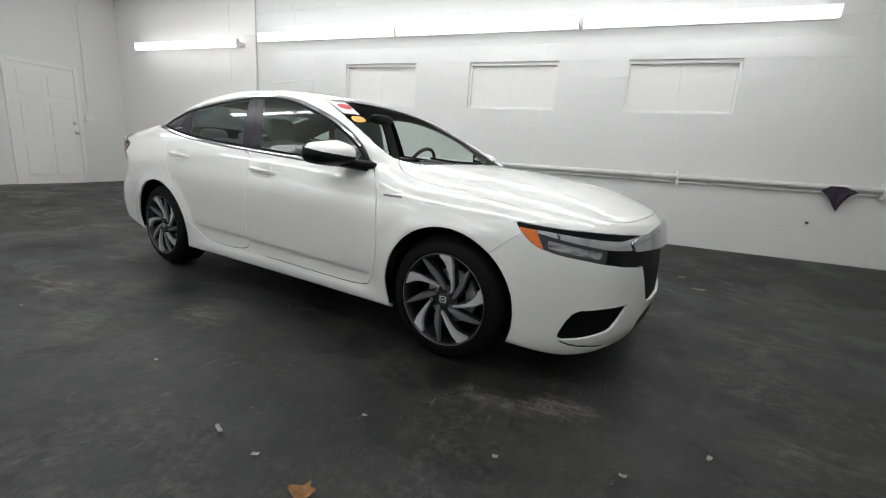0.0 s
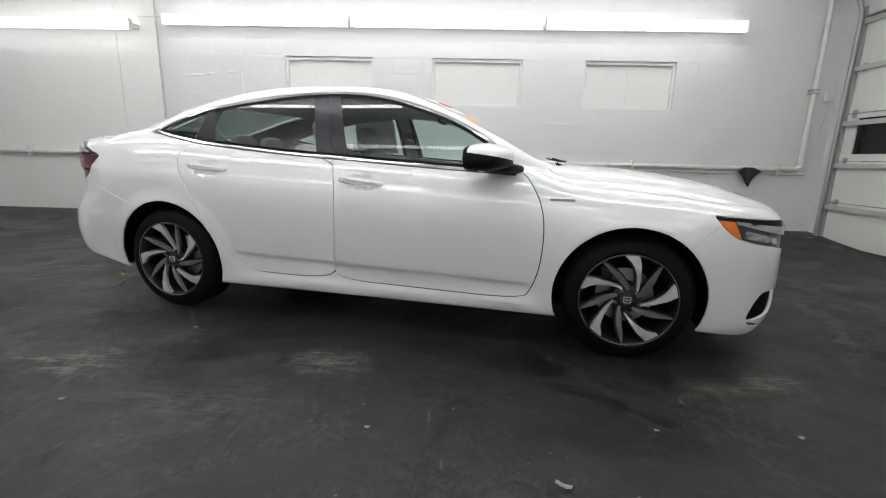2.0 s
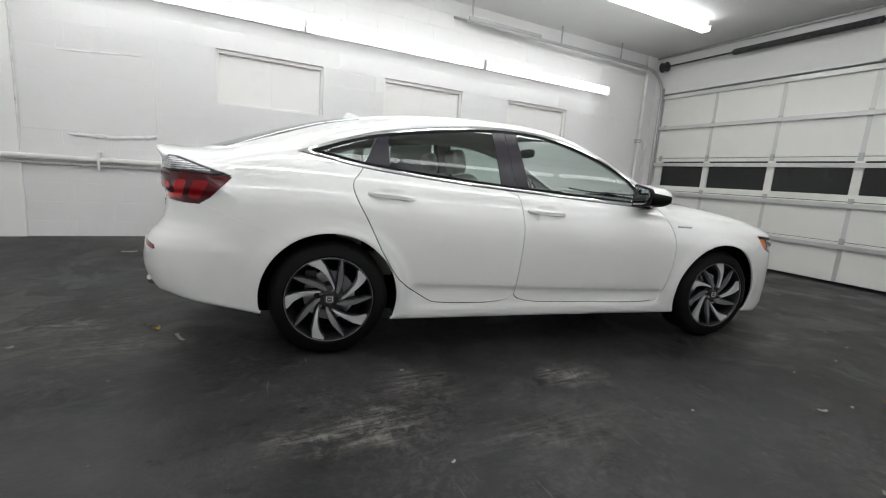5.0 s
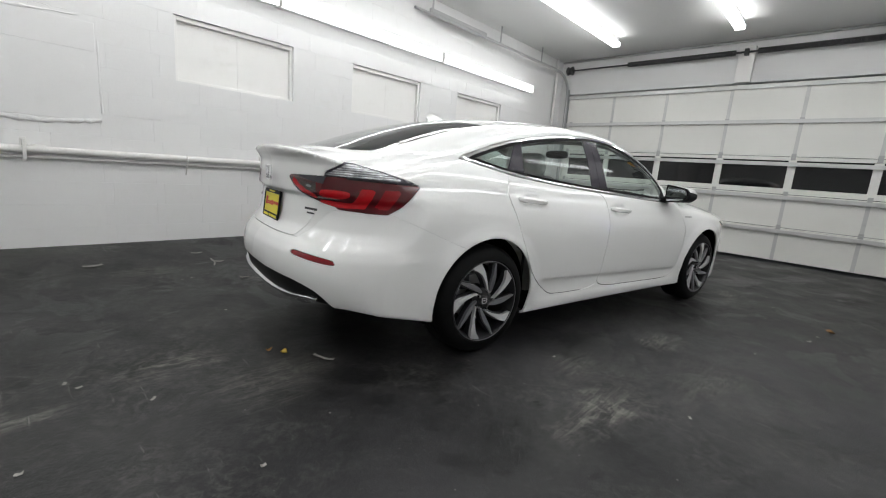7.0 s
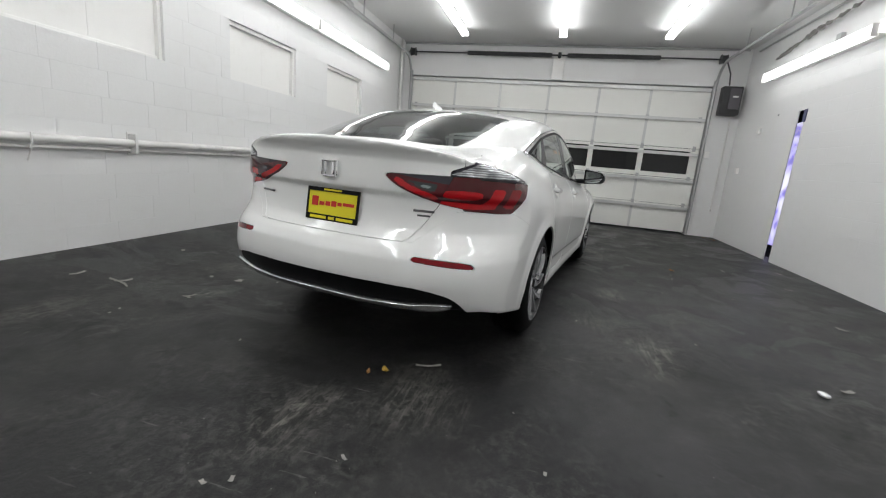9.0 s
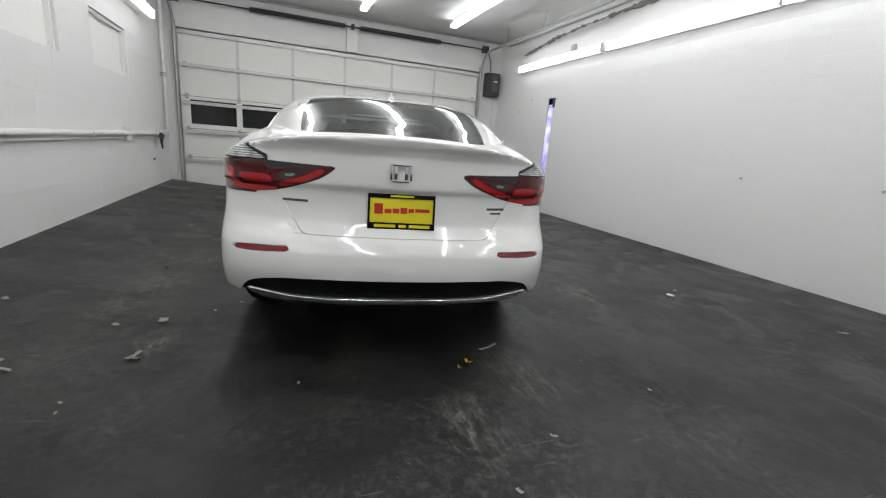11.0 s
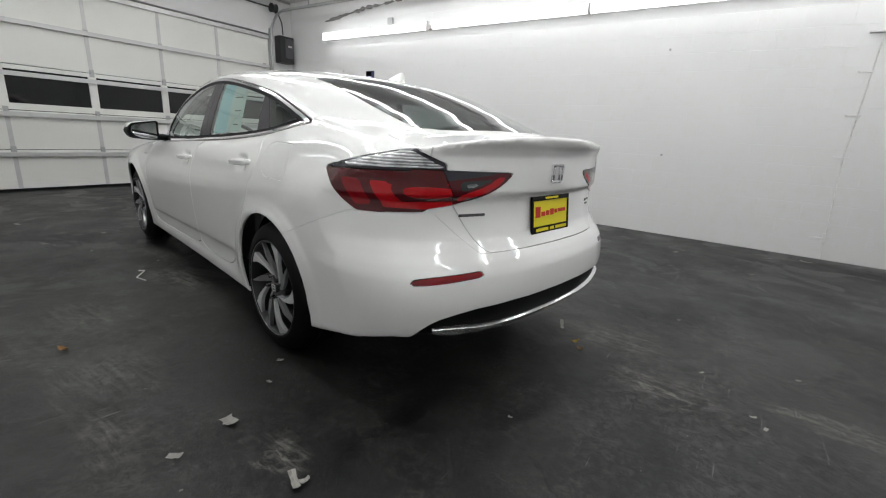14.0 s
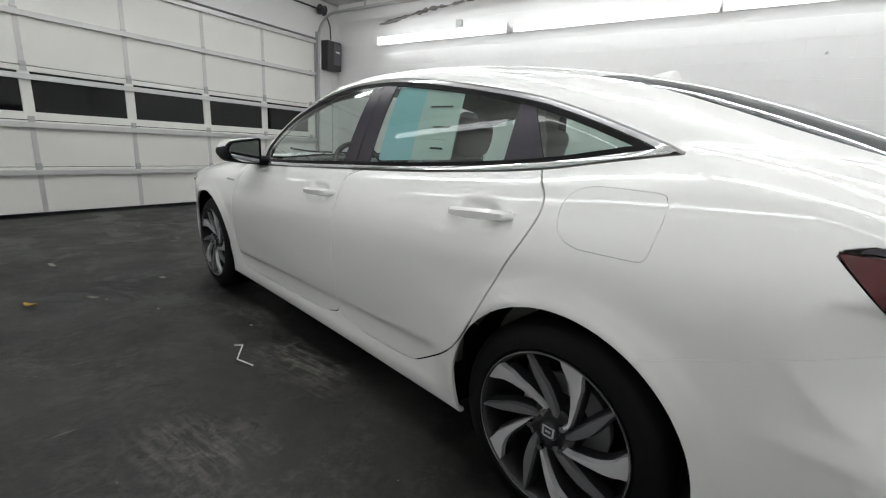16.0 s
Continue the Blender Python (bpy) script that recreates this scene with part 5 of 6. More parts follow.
# ---- fittings of the room ----
def simple(name, bm, mat, label, category, group="", smooth=None, kind=""):
    return tagged(part(name, bm, mat, None, label, smooth), label, category, group, kind)


# west door
wd = empty("door_1", pose(X0, 4.13, 0.10), "closed white six-panel door", "door", "", "structure")
part("leaf", boxes((0.0, 0.0, 0.005, 0.035, 0.90, 1.95), bevel=0.003), TRIMW, wd)
for y0, y1 in ((0.10, 0.42), (0.50, 0.82)):
    for z0, z1 in ((0.16, 0.70), (0.82, 1.36), (1.48, 1.83)):
        part("panel", boxes((0.035, y0, z0, 0.043, y1, z1), bevel=0.007), TRIMW, wd)
part("casing", boxes((0.0, -0.07, -0.1, 0.045, 0.0, 2.02), (0.0, 0.90, -0.1, 0.045, 0.97, 2.02), (0.0, 0.0, 1.955, 0.045, 0.90, 2.02), bevel=0.006), TRIMW, wd)
knob = bmesh.new()
rod(knob, (0.035, 0.84, 0.90), (0.08, 0.84, 0.90), 0.014)
bmesh.ops.create_uvsphere(knob, u_segments=16, v_segments=10, radius=0.03, matrix=Matrix.Translation((0.09, 0.84, 0.90)))
part("knob", knob, SILVER, wd, "metal door knob", smooth=40)
part("lock", rod(bmesh.new(), (0.03, 0.84, 1.06), (0.05, 0.84, 1.06), 0.025, 16), SILVER, wd, "round lock", smooth=40)
simple("wall_conduit", tube([(X0 + 0.02, 5.22, H), (X0 + 0.02, 5.22, 1.30)], 0.012), TRIMW, "thin white painted conduit beside the door", "conduit", smooth=50)
simple("switch_box", boxes((X0, 5.16, 1.22, X0 + 0.045, 5.28, 1.31), bevel=0.004), TRIMW, "small white switch box beside the door", "switch")

# pipes on the block wall
PY = Y1 - 0.055
pipe = empty("wall_pipe", pose(0, PY, 0.955), "white painted steam pipe with chipped paint along the block wall", "pipe")
part("pipe", tube([(X0 + 0.02, 0, -0.012), (3.02, 0, 0.012), (3.06, 0, 0.05), (3.06, 0, H - 0.985)], 0.030, 16), PIPE, pipe, smooth=50)
for x in (-7.6, -4.95, -3.05, 0.87, 2.78):
    part("bracket", boxes((x - 0.012, -0.035, -0.085, x + 0.012, 0.052, 0.075), (x - 0.02, 0.046, -0.10, x + 0.02, 0.054, 0.09), bevel=0.003), PIPE, pipe)
for x in (-4.86, -0.3):
    part("coupling", rod(bmesh.new(), (x - 0.04, 0, 0), (x + 0.04, 0, 0), 0.038, 16), PIPE, pipe, smooth=40)
part("clamp", boxes((3.01, -0.03, 0.96, 3.11, 0.05, 0.98), (3.01, -0.03, 1.0, 3.11, 0.05, 1.02)), STEEL, pipe, "steel clamp")
simple("conduit", tube([(X0 + 0.02, PY + 0.03, 0.885), (3.16, PY + 0.03, 0.905)], 0.013), PIPE, "thin white painted conduit under the pipe", "conduit", smooth=50)
CLOTH = material("dark grey rag", (0.035, 0.03, 0.045), 0.85)
rag = bmesh.new()
rows = []
for k in range(9):
    t = k / 8
    left, right = 2.245 + 0.165 * t ** 0.75, 2.565 - 0.155 * t ** 0.55
    low = 0.915 - 0.19 * t
    row = []
    for i in range(9):
        u = i / 8
        hem = 0.03 * math.sin(math.pi * u * 2.5) * (1 - t) + 0.012 * math.sin(17 * u + 5 * t)
        row.append(rag.verts.new((left + (right - left) * u, PY - 0.036 + 0.010 * math.sin(14 * u + 3 * t), low + hem * 0.6)))
    rows.append(row)
for p, q in zip(rows, rows[1:]):
    for i in range(8):
        rag.faces.new((p[i], p[i + 1], q[i + 1], q[i]))
top = [rag.verts.new((2.37 + (v.co.x - 2.40) * 0.28, PY + 0.030, 0.992)) for v in rows[0]]
brow = [rag.verts.new((2.38 + (v.co.x - 2.40) * 0.45, PY - 0.034, 0.972)) for v in rows[0]]
for i in range(8):
    rag.faces.new((rows[0][i + 1], rows[0][i], brow[i], brow[i + 1]))
    rag.faces.new((brow[i + 1], brow[i], top[i], top[i + 1]))
rag_ob = simple("rag", rag, CLOTH, "dark grey triangular rag hanging over the pipe", "rag", smooth=60)
mod = rag_ob.modifiers.new("thickness", "SOLIDIFY")
mod.thickness = 0.004
simple("cord", tube([(-3.80, PY - 0.034, 0.99), (-3.80, PY - 0.04, 0.93), (-3.805, PY - 0.03, 0.88), (-3.80, PY + 0.02, 0.80)], 0.006, 8), PIPE, "short white cord looped over the pipe", "cord", smooth=50)
simple("wall_anchor", rod(bmesh.new(), (2.22, Y1 - 0.02, 0.56), (2.22, Y1 + 0.01, 0.56), 0.014, 10), DARK, "small dark anchor bolt in the block wall", "bolt", "bolts in the walls")

# plastered-over opening and pilaster on the block wall
patch = simple("plaster_patch", boxes((-5.56, Y1 - 0.005, 1.225, -4.44, Y1 + 0.02, 1.80), (-5.56, Y1 - 0.0055, 1.80, -4.45, Y1 + 0.02, 2.03), bevel=0.003), WALL, "rough white plastered-over opening in the block wall", "plaster patch", kind="structure")
simple("wall_panel", boxes((X0, Y1 - 0.02, -0.1, -6.146, Y1 + 0.02, H), (-6.142, Y1 - 0.02, -0.1, -5.585, Y1 + 0.02, H), bevel=0.004), TRIMW, "smooth white boarded stretch of wall with seams", "wall panel", kind="structure")
simple("conduit", tube([(-5.575, Y1 - 0.03, H), (-5.575, Y1 - 0.03, 1.1)], 0.008), PIPE, "thin white vertical conduit", "conduit", smooth=50)
simple("conduit", tube([(-5.80, Y1 - 0.03, 2.74), (-5.36, Y1 - 0.03, 2.74)], 0.008), PIPE, "thin conduit between two strip lights", "conduit", smooth=50)



def ragged(points, radius, rough, seed, step=0.04, seg=8):
    """A lumpy, uneven strand along points."""
    pick = random.Random(seed)
    path = []
    for a, b in zip(points, points[1:]):
        a, b = Vector(a), Vector(b)
        n = max(2, int((b - a).length / step))
        path += [a.lerp(b, k / n) for k in range(n)]
    path.append(Vector(points[-1]))
    bm = bmesh.new()
    rings = []
    for k, p in enumerate(path):
        d = (path[min(k + 1, len(path) - 1)] - path[max(k - 1, 0)]).normalized()
        u = d.cross(Vector((0, 1, 0.01))).normalized()
        w = d.cross(u)
        r = radius * (1 + rough * (pick.random() - 0.5) + rough * noise.noise(p * 2.3 + Vector((seed, 0, 0))))
        p = p + u * radius * rough * 0.6 * (pick.random() - 0.5)
        rings.append([bm.verts.new(p + r * (u * math.cos(a) + w * math.sin(a)) * (1 + 0.3 * (pick.random() - 0.5))) for a in [2 * math.pi * i / seg for i in range(seg)]])
    for p, q in zip(rings, rings[1:]):
        for i in range(seg):
            bm.faces.new((p[i], p[(i + 1) % seg], q[(i + 1) % seg], q[i]))
    bm.faces.new(rings[0]), bm.faces.new(rings[-1])
    bmesh.ops.recalc_face_normals(bm, faces=bm.faces)
    return bm


for k, (points, radius) in enumerate((([(-5.24, Y1, 2.012), (-4.98, Y1, 2.03), (-4.55, Y1, 2.07)], 0.012), ([(-4.432, Y1, 1.90), (-4.437, Y1, 1.60), (-4.43, Y1, 1.30)], 0.006), ([(-5.20, Y1, 1.20), (-4.80, Y1, 1.195), (-4.44, Y1, 1.24)], 0.014))):
    simple("plaster_ridge", ragged(points, radius, 0.9, 11 + k), WALL, "rough white ridge of plaster round the closed opening", "plaster ridge", "plaster ridges")
DUST = painted("dusty sheathing", (0.20, 0.19, 0.18), 0.8, (0.08, 0.075, 0.07), 0.8, relief=0.4, grain=40)
simple("dusty_cable", ragged([(2.32, Y0 + 0.03, 3.03), (1.2, Y0 + 0.03, 3.17), (0.45, Y0 + 0.035, 3.21), (-0.75, Y0 + 0.035, 3.225), (-2.0, Y0 + 0.03, 3.235), (-3.4, Y0 + 0.03, 3.24)], 0.026, 1.2, 4, 0.06), DUST, "dusty sagging thick cable high on the plain wall", "cable", smooth=50)

# garage door gear
shaft = empty("spring_shaft", pose(3.25, 0, 3.245), "dark torsion spring shaft over the garage door", "spring shaft")
part("shaft", rod(bmesh.new(), (0, -0.36, 0), (0, 5.74, 0), 0.015), DARK, shaft, smooth=50)
for y0, y1 in ((0.80, 2.44), (2.78, 4.44)):
    prof = []
    k = int((y1 - y0) / 0.012)
    for i in range(k + 1):
        prof.append((0.046 if i % 2 else 0.037, y0 + (y1 - y0) * i / k))
    part("spring", lathe([(0.016, y0 - 0.02), (0.044, y0 - 0.02), *prof, (0.044, y1 + 0.02), (0.016, y1 + 0.02)], 14), DARK, shaft, "black coiled torsion spring")
for y in (-0.28, 5.64):
    part("cable_drum", lathe([(0.0, y - 0.05), (0.085, y - 0.05), (0.07, y - 0.03), (0.07, y + 0.03), (0.085, y + 0.05), (0.0, y + 0.05)], 24), DARK, shaft, "dark cable drum", smooth=40)
part("centre_bracket", boxes((0.03, 2.50, -0.45, 0.14, 2.72, 0.10), bevel=0.006), TRIMW, shaft, "white centre bearing plate")
part("bearing", boxes((-0.03, 2.58, -0.05, 0.05, 2.64, 0.05), bevel=0.008), DARK, shaft)
for name, y in (("door_track", DY1 + 0.035), ("door_track", DY0 - 0.035)):
    pts = [(3.335, y, 0.0), (3.335, y, 2.75)] + [(3.335 - 0.42 * (1 - math.cos(a)), y, 2.75 + 0.42 * math.sin(a)) for a in [math.pi / 2 * k / 6 for k in range(1, 7)]] + [(-0.75, y, 3.19)]
    tr = empty(name, pose(0, 0, 0), "galvanised steel overhead door track", "door track", "door tracks")
    part("rail", tube(pts, 0.024, 8), STEEL, tr, smooth=50)
    part("angle", boxes((3.36, y - 0.03, 0.0, 3.378, y + 0.03, 2.9), bevel=0.002), STEEL, tr)
    for x in (-0.7, 0.9, 2.2):
        part("hanger", boxes((x - 0.015, y - 0.004, 3.19, x + 0.015, y + 0.004, H), bevel=0.001), STEEL, tr)
    part("brace", boxes((-0.75, y - 0.02, 3.205, 0.5, y + 0.02, 3.245), bevel=0.002), STEEL, tr)
opener = empty("door_opener", pose(3.30, -0.54, 2.29), "dark grey side-mounted door opener beside the garage door", "door opener")
part("case", boxes((-0.10, -0.15, 0.0, 0.10, 0.17, 0.50), bevel=0.02), DARK, opener, smooth=40)
part("cover", boxes((-0.125, -0.12, 0.10, -0.095, 0.06, 0.46), bevel=0.012), material("grey cover", (0.10, 0.095, 0.105), 0.5), opener, "dark grey cover", smooth=40)
part("label_bar", boxes((-0.128, -0.08, 0.30, -0.124, 0.01, 0.33)), TRIMW, opener, "small white label bar")
simple("cable", tube([(3.22, -0.45, 2.80), (3.20, -0.42, 3.0), (3.22, -0.33, 3.22)], 0.012, 8), DARK, "dark cable above the door opener", "cable", smooth=50)
simple("conduit", tube([(3.32, -0.70, H - 0.03), (3.32, 5.85, H - 0.03)], 0.02), STEEL, "grey conduit under the ceiling along the door wall", "conduit", smooth=50)
simple("conduit", tube([(3.05, Y1 - 0.03, 3.26), (-0.9, Y1 - 0.03, 3.24)], 0.018), STEEL, "grey conduit high on the block wall", "conduit", smooth=50)
simple("conduit", tube([(3.0, Y0 + 0.03, 3.335), (0.2, Y0 + 0.03, 3.33), (-6.0, Y0 + 0.03, 3.32)], 0.016), STEEL, "grey conduit high on the plain wall", "conduit", smooth=50)
simple("conduit", tube([(3.36, -0.62, 2.2), (3.36, -0.62, 0.5)], 0.014), PIPE, "white conduit on the pier", "conduit", smooth=50)
simple("outlet_box", boxes((3.35, -0.40, 1.50, 3.38, -0.31, 1.63), bevel=0.004), TRIMW, "white outlet box on the pier", "outlet box", "outlet boxes")
simple("outlet_box", boxes((2.32, Y0, 1.90, 2.41, Y0 + 0.04, 1.99), bevel=0.004), TRIMW, "white outlet box on the plain wall", "outlet box", "outlet boxes")
simple("outlet_box", boxes((2.85, Y0, 1.25, 2.93, Y0 + 0.045, 1.35), bevel=0.004), TRIMW, "white outlet box on the plain wall", "outlet box", "outlet boxes")
simple("junction_box", boxes((0.62, Y0, 2.86, 0.72, Y0 + 0.05, 2.96), bevel=0.004), STEEL, "grey junction box above the strip light", "junction box")
simple("outlet_box", boxes((3.23, Y1 - 0.05, 1.84, 3.31, Y1, 1.96), bevel=0.004), TRIMW, "white outlet box near the door track", "outlet box", "outlet boxes")
cable_pts = [(3.25 + 0.03 * math.sin(k * 0.7), Y1 - 0.025, 1.85 - 0.075 * k) for k in range(8)]
simple("cable", tube(cable_pts, 0.006, 6), PIPE, "thin white cable hanging from the outlet box", "cable", smooth=50)

# gap with the lit room behind the plain wall
simple("side_room", boxes((SLIT0 - 0.4, Y0 - 1.4, -0.05, X1 + 0.25, Y0 - 1.35, 2.6), (X1 + 0.25, Y0 - 1.4, -0.05, X1 + 0.3, Y0 - 0.014, 2.6), (SLIT0 - 0.4, Y0 - 1.4, -0.05, SLIT0 - 0.35, Y0 - 0.2, 2.6), (SLIT0 - 0.4, Y0 - 1.4, 2.55, X1 + 0.3, Y0 - 0.014, 2.6), (SLIT0 - 0.4, Y0 - 1.4, -0.1, X1 + 0.3, Y0 - 0.2, -0.05)), SHELL, "dark side room behind the wall gap", "room", kind="structure")
glow = material("violet daylight", (0.5, 0.5, 0.9), 0.6, emit=1.0)
gn = ramp(glow, noise_of(glow, coords(glow), 5.0, 4, 0.6), [(0.36, (0.14, 0.12, 0.34)), (0.48, (0.50, 0.46, 0.92)), (0.58, (0.96, 0.97, 1.0))])
link(glow, gn.outputs[0], surface(glow)["Emission Color"])
surface(glow)["Emission Strength"].default_value = 1.3
simple("backdrop", boxes((1.55, Y0 - 0.56, 0.10, 2.62, Y0 - 0.55, 2.12)), glow, "violet-lit distance behind the wall gap", "backdrop", kind="structure")
simple("wall_sign", boxes((1.05, Y0, 1.96, 1.12, Y0 + 0.01, 2.13), bevel=0.002), material("blue sign", (0.05, 0.05, 0.12), 0.4), "small dark blue sign beside the wall gap", "sign")

# brackets and bolts on the plain wall
for z in (2.30, 1.935, 1.515, 1.092, 0.23):
    b = bmesh.new()
    box(b, -5.64, Y0, z - 0.010, -5.52, Y0 + 0.02, z + 0.010, bevel=0.004)
    box(b, -5.64, Y0, z - 0.06, -5.62, Y0 + 0.012, z + 0.06, bevel=0.003)
    simple("wall_bracket", b, WALL_S, "white painted bracket on the plain wall", "bracket", "brackets on the plain wall")
simple("conduit", tube([(-5.64, Y0 + 0.012, 2.5), (-5.60, Y0 + 0.012, 1.1), (-5.66, Y0 + 0.012, 0.0)], 0.006), PIPE, "thin white cable down the plain wall", "conduit", smooth=50)
for x, z in ((-2.67, 1.00), (-3.89, 1.0), (-3.77, 2.23), (-6.4, 1.35), (1.84, 2.14)):
    simple("wall_anchor", rod(bmesh.new(), (x, Y0 - 0.01, z), (x, Y0 + 0.014, z), 0.014, 10), STEEL, "small grey anchor bolt in the plain wall", "bolt", "bolts in the walls")

# ---- litter on the floor ----
PAPER = painted("dirty paper", (0.30, 0.29, 0.265), 0.8, (0.3, 0.28, 0.25), 0.6)
LEAFB = painted("brown leaf", (0.26, 0.13, 0.045), 0.8, (0.1, 0.05, 0.02), 0.7)
LEAFY = painted("yellow leaf", (0.45, 0.30, 0.05), 0.8, (0.2, 0.1, 0.02), 0.7)
rng = random.Random(5)


def scrap(name, x, y, length, width, turn, mat, label, category, curl=0.006, pointed=False):
    bm = bmesh.new()
    n = 7
    rows = []
    for k in range(n):
        t = k / (n - 1)
        w = width / 2 * (math.sin(math.pi * min(0.97, max(0.03, t))) ** 0.7 if pointed else 0.75 + 0.35 * rng.random())
        u = (t - 0.5) * length
        z = 0.002 + curl * (2 * t - 1) ** 2 + curl * 0.4 * rng.random()
        rows.append([bm.verts.new((u + 0.004 * rng.random(), w, z + curl * 0.5)), bm.verts.new((u, 0, z)), bm.verts.new((u, -w, z + curl * 0.6 * rng.random()))])
    for p, q in zip(rows, rows[1:]):
        for i in range(2):
            bm.faces.new((p[i], p[i + 1], q[i + 1], q[i]))
    got = bmesh.ops.extrude_face_region(bm, geom=bm.faces[:])
    for v in [g for g in got["geom"] if isinstance(g, bmesh.types.BMVert)]:
        v.co.z += 0.0012
    bmesh.ops.recalc_face_normals(bm, faces=bm.faces)
    ob = simple(name, bm, mat, label, category, "litter on the floor")
    ob.matrix_basis = pose(x, y, floor_z(x, y), 0, 0, turn)
    return ob


for x, y, l, w, a in ((-3.985, 2.89, 0.13, 0.020, 110), (-3.29, 4.61, 0.055, 0.05, 0), (-3.71, 4.64, 0.085, 0.024, 155), (-3.738, 4.622, 0.035, 0.02, 75), (-4.64, 5.30, 0.13, 0.05, 10), (-3.85, 5.42, 0.10, 0.03, 0), (-3.76, 5.14, 0.10, 0.035, -30), (-3.0, 5.42, 0.05, 0.03, 40), (-4.33, 0.21, 0.07, 0.035, 60), (-3.34, 0.72, 0.07, 0.03, 110), (-5.17, -0.30, 0.09, 0.03, 30), (-5.5, -0.44, 0.10, 0.045, -20), (-2.08, 0.06, 0.08, 0.04, 30), (-0.8, -0.16, 0.07, 0.03, 70), (0.1, -0.48, 0.07, 0.035, 0), (-0.21, 0.26, 0.06, 0.03, 10), (-0.61, 4.92, 0.08, 0.03, -10), (1.0, 4.28, 0.10, 0.035, 0), (0.03, 4.32, 0.06, 0.03, 30), (-1.06, 1.04, 0.050, 0.016, -25), (0.91, 4.66, 0.06, 0.03, 0), (3.15, 5.55, 0.14, 0.09, 20)):
    scrap("paper_scrap", x, y, l, w, a, PAPER, "small dirty white scrap of paper on the floor", "paper scrap")
for x, y, l, w, a in ((-0.44, 4.14, 0.02, 0.012, 0), (-3.33, 4.82, 0.045, 0.026, 40), (-3.17, 4.36, 0.025, 0.014, 0), (-0.11, 1.35, 0.02, 0.014, 10), (0.61, 1.69, 0.03, 0.015, 60), (0.31, 1.45, 0.025, 0.015, 0), (-0.85, 1.0, 0.025, 0.015, 20), (-1.06, 3.91, 0.02, 0.015, 0), (0.16, 3.86, 0.05, 0.03, 0), (-1.73, 1.28, 0.018, 0.012, 0), (-2.99, 1.36, 0.02, 0.012, 30), (-4.99, 3.32, 0.024, 0.016, 70), (-4.95, 3.25, 0.026, 0.014, 20), (-5.15, 2.73, 0.022, 0.014, 0), (-4.74, 2.97, 0.030, 0.012, 50), (-5.0, 0.6, 0.04, 0.02, 0), (-2.91, 2.11, 0.02, 0.012, 0), (-4.12, 3.91, 0.018, 0.01, 0), (-4.08, 4.78, 0.02, 0.012, 40), (-4.15, 4.77, 0.018, 0.01, 0), (-3.05, 4.22, 0.03, 0.018, 30), (-4.57, 2.29, 0.02, 0.012, 0), (-0.64, 1.35, 0.02, 0.01, 0), (-1.59, 0.64, 0.03, 0.016, 20), (-0.06, 4.28, 0.02, 0.012, 0)):
    scrap("paper_bit", x, y, l, w, a, PAPER, "tiny pale crumb of paper on the floor", "paper bit", 0.003)
for x, y, l, w, a, m in ((-4.12, 3.07, 0.045, 0.035, 40, LEAFY), (-0.60, 0.93, 0.085, 0.05, 15, LEAFB), (-2.24, 4.81, 0.055, 0.032, 20, LEAFB), (0.12, 4.60, 0.08, 0.045, 30, LEAFY), (-0.60, 0.94, 0.05, 0.03, 75, LEAFB), (3.12, -0.52, 0.09, 0.05, 10, LEAFB), (3.0, -0.60, 0.08, 0.05, 70, LEAFY), (2.88, -0.62, 0.09, 0.05, -20, LEAFB), (-4.17, 3.14, 0.035, 0.02, 0, LEAFB)):
    scrap("dry_leaf", x, y, l, w, a, m, "dry curled fallen leaf on the floor", "leaf", 0.012, True)
simple("foil_scrap", pillow(-3.44, 0.88, 0.010, 0.035, 0.024, 0.010, 2.5, 8), SILVER, "crumpled scrap of silver foil on the floor", "foil scrap", "litter on the floor")
simple("wood_stick", tube([(x, y, floor_z(x, y) + 0.010) for x, y in ((-3.79, 5.22), (-3.79, 5.13), (-3.80, 5.08), (-3.82, 5.04))], 0.006, 8), PAPER, "pale wooden stick on the floor", "stick", "litter on the floor", smooth=40)
simple("bent_wire", tube([(-1.216, 4.105, 0.004), (-1.246, 4.077, 0.004), (-1.362, 4.175, 0.004), (-1.471, 4.16, 0.004)], 0.0035, 6), TRIMW, "thin bent white wire on the floor", "wire", "litter on the floor")

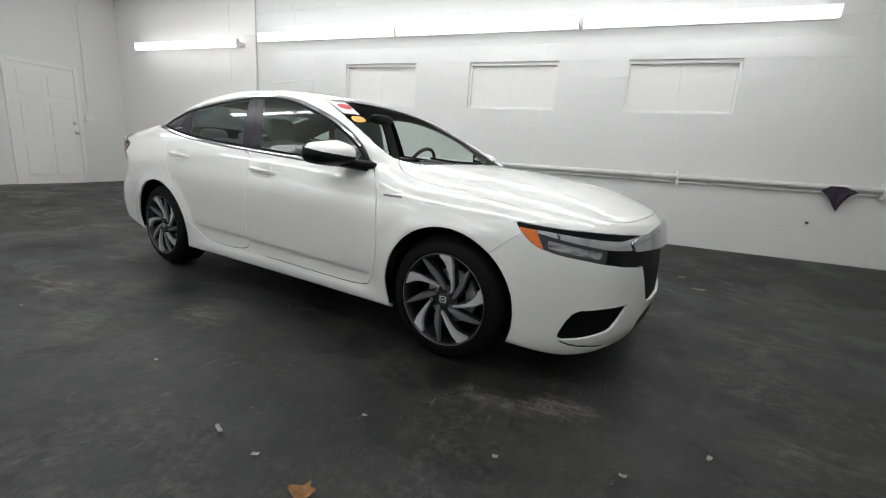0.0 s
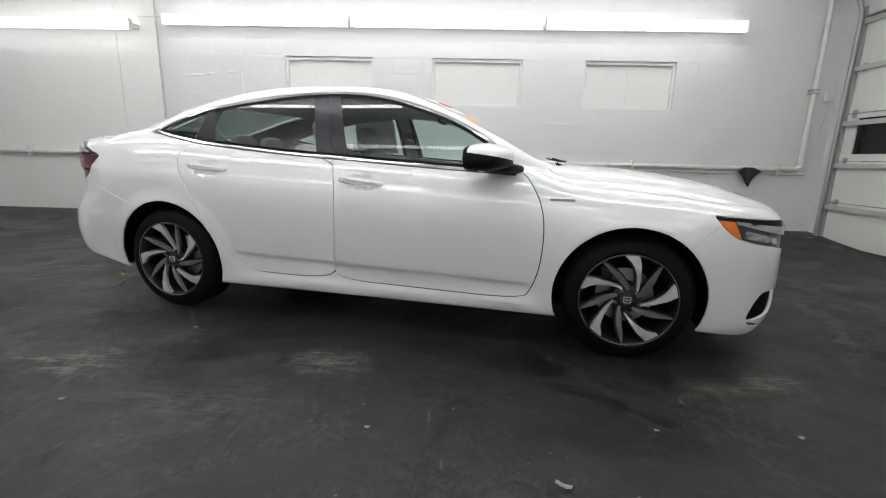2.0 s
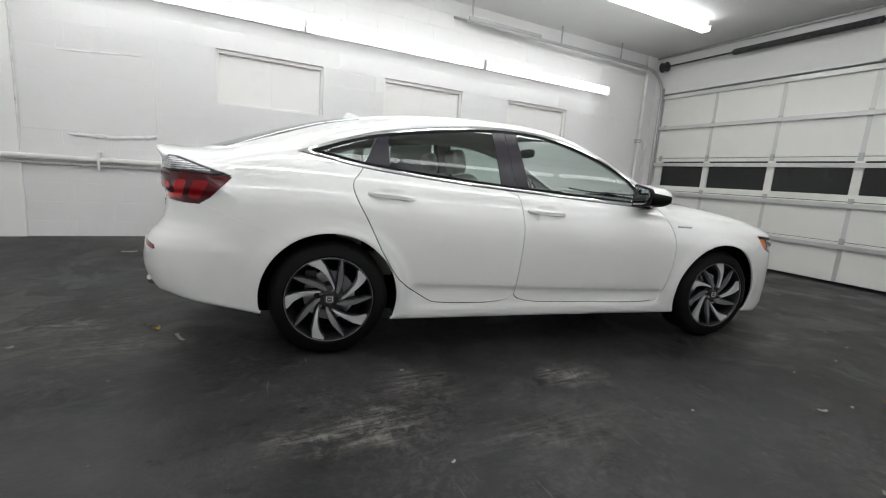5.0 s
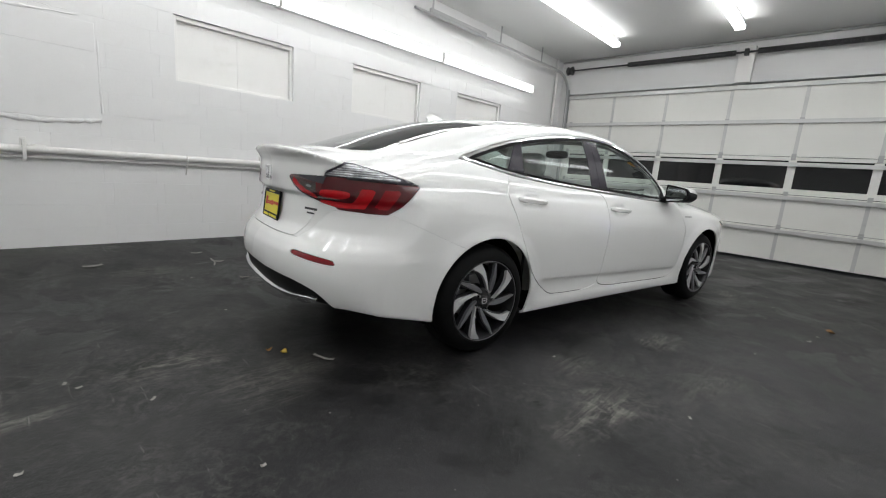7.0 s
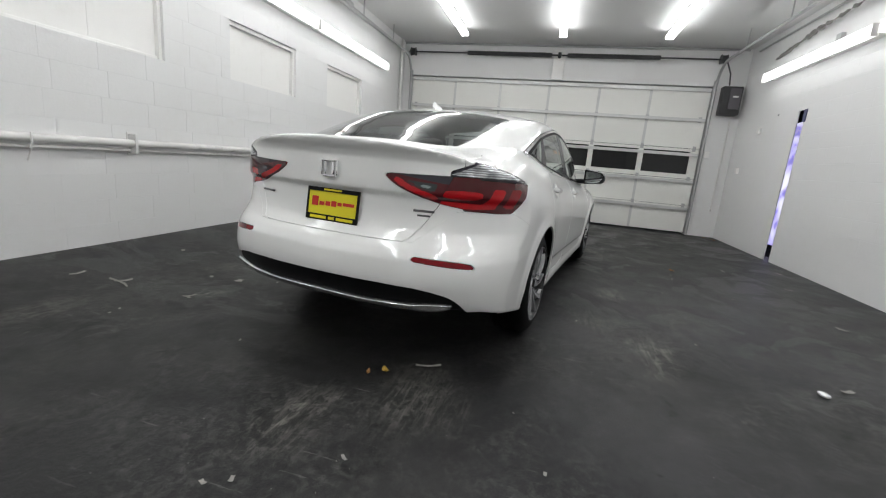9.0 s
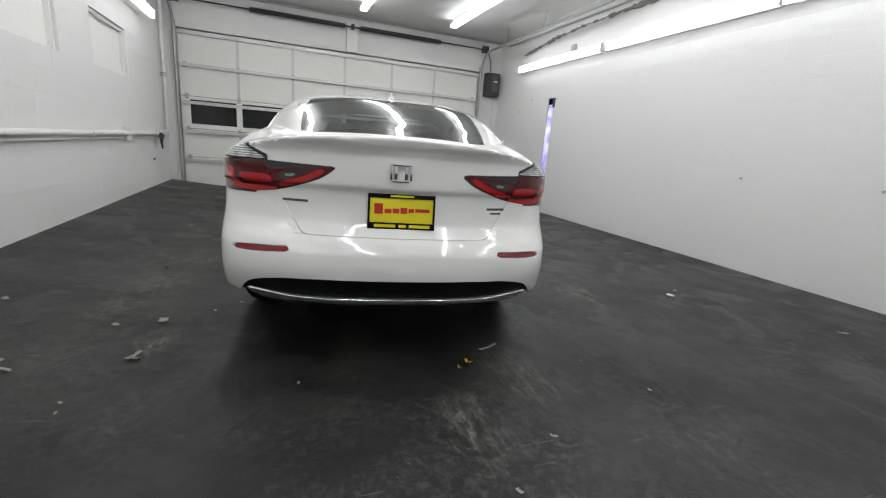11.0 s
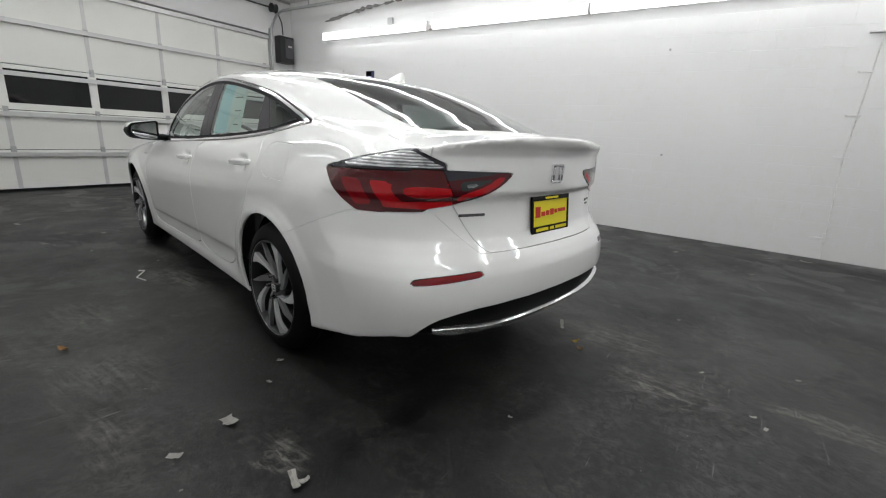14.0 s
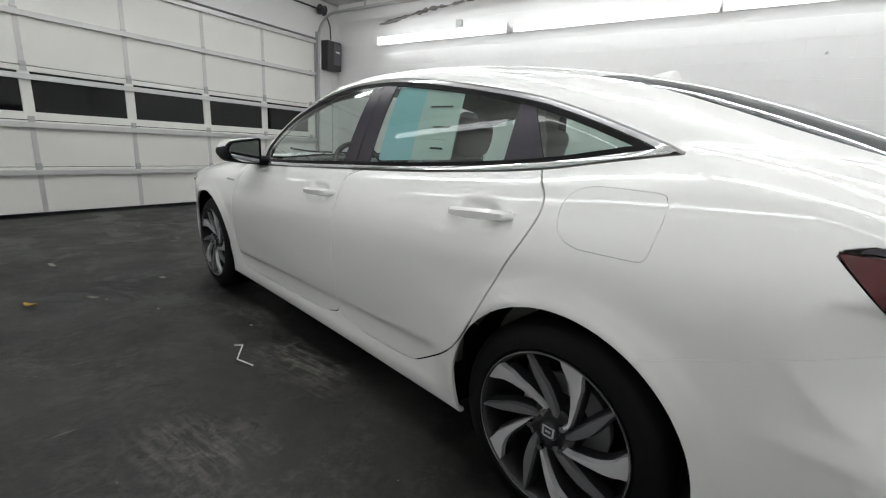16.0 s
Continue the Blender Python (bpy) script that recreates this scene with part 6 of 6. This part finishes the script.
# ---- blocks of the north wall ----
BLOCK = painted("painted concrete block", (0.72, 0.715, 0.71), relief=0.35, grain=55)
info = BLOCK.node_tree.nodes.new("ShaderNodeObjectInfo")
old = surface(BLOCK)["Base Color"].links[0].from_socket
tint = ramp(BLOCK, info.outputs["Random"], [(0.0, (0.99, 0.99, 0.99)), (1.0, (1, 1, 1))])
link(BLOCK, mix(BLOCK, 1.0, old, tint.outputs[0], "MULTIPLY"), surface(BLOCK)["Base Color"])
PITCH, COURSE = 0.399, 0.1983
meshes = {}
spare = bmesh.new()
rows = [(k, 1.69 + COURSE * k) for k in range(-8, 9)]
rng2 = random.Random(3)
made = 0
for k, z in rows:
    z1 = min(z + COURSE, H)
    if z1 - z < 0.03:
        continue
    x = -3.85 - PITCH * 5 + (PITCH / 2 if k % 2 else 0)
    x = max(x, -5.58) if k % 2 == 0 else x
    start = -5.58
    cuts = [start] + [x + PITCH * i for i in range(40) if start + 0.05 < x + PITCH * i < X1 - 0.07] + [X1 - 0.02]
    spans = []
    for a, b in zip(cuts, cuts[1:]):
        pieces = [(a, b)]
        if WZ0 - 0.02 < z < WZ1 - 0.05:
            for wx, ww in WINDOWS:
                nxt = []
                for p0, p1 in pieces:
                    if p1 <= wx or p0 >= wx + ww:
                        nxt.append((p0, p1))
                    else:
                        if p0 < wx - 0.01:
                            nxt.append((p0, wx))
                        if p1 > wx + ww + 0.01:
                            nxt.append((wx + ww, p1))
                pieces = nxt
        spans += pieces
    for a, b in spans:
        w = round(b - a, 3)
        deep = 0.0010 * rng2.random()
        if made < 300 and z < 2.75:
            if (w, k == 8) not in meshes:
                bm = bmesh.new()
                box(bm, 0.0001, 0.0, 0.0001, w - 0.0001, 0.02, z1 - z - 0.0001)
                front = [e for e in bm.edges if all(v.co.y < 0.001 for v in e.verts)]
                bmesh.ops.bevel(bm, geom=front, offset=0.0009, segments=1, affect="EDGES")
                meshes[(w, k == 8)] = mesh_of("block", bm, BLOCK)
            ob = new("block", meshes[(w, k == 8)])
            ob.parent = wall_north
            ob.location = (a, Y1 + deep, z)
            made += 1
        else:
            box(spare, a + 0.0006, Y1 + deep, z + 0.0006, b - 0.0006, Y1 + 0.02, z1 - 0.0006)
up = part("upper_blocks", spare, BLOCK, wall_north)
tagged(up, "white painted blocks high on the wall", kind="stuff")
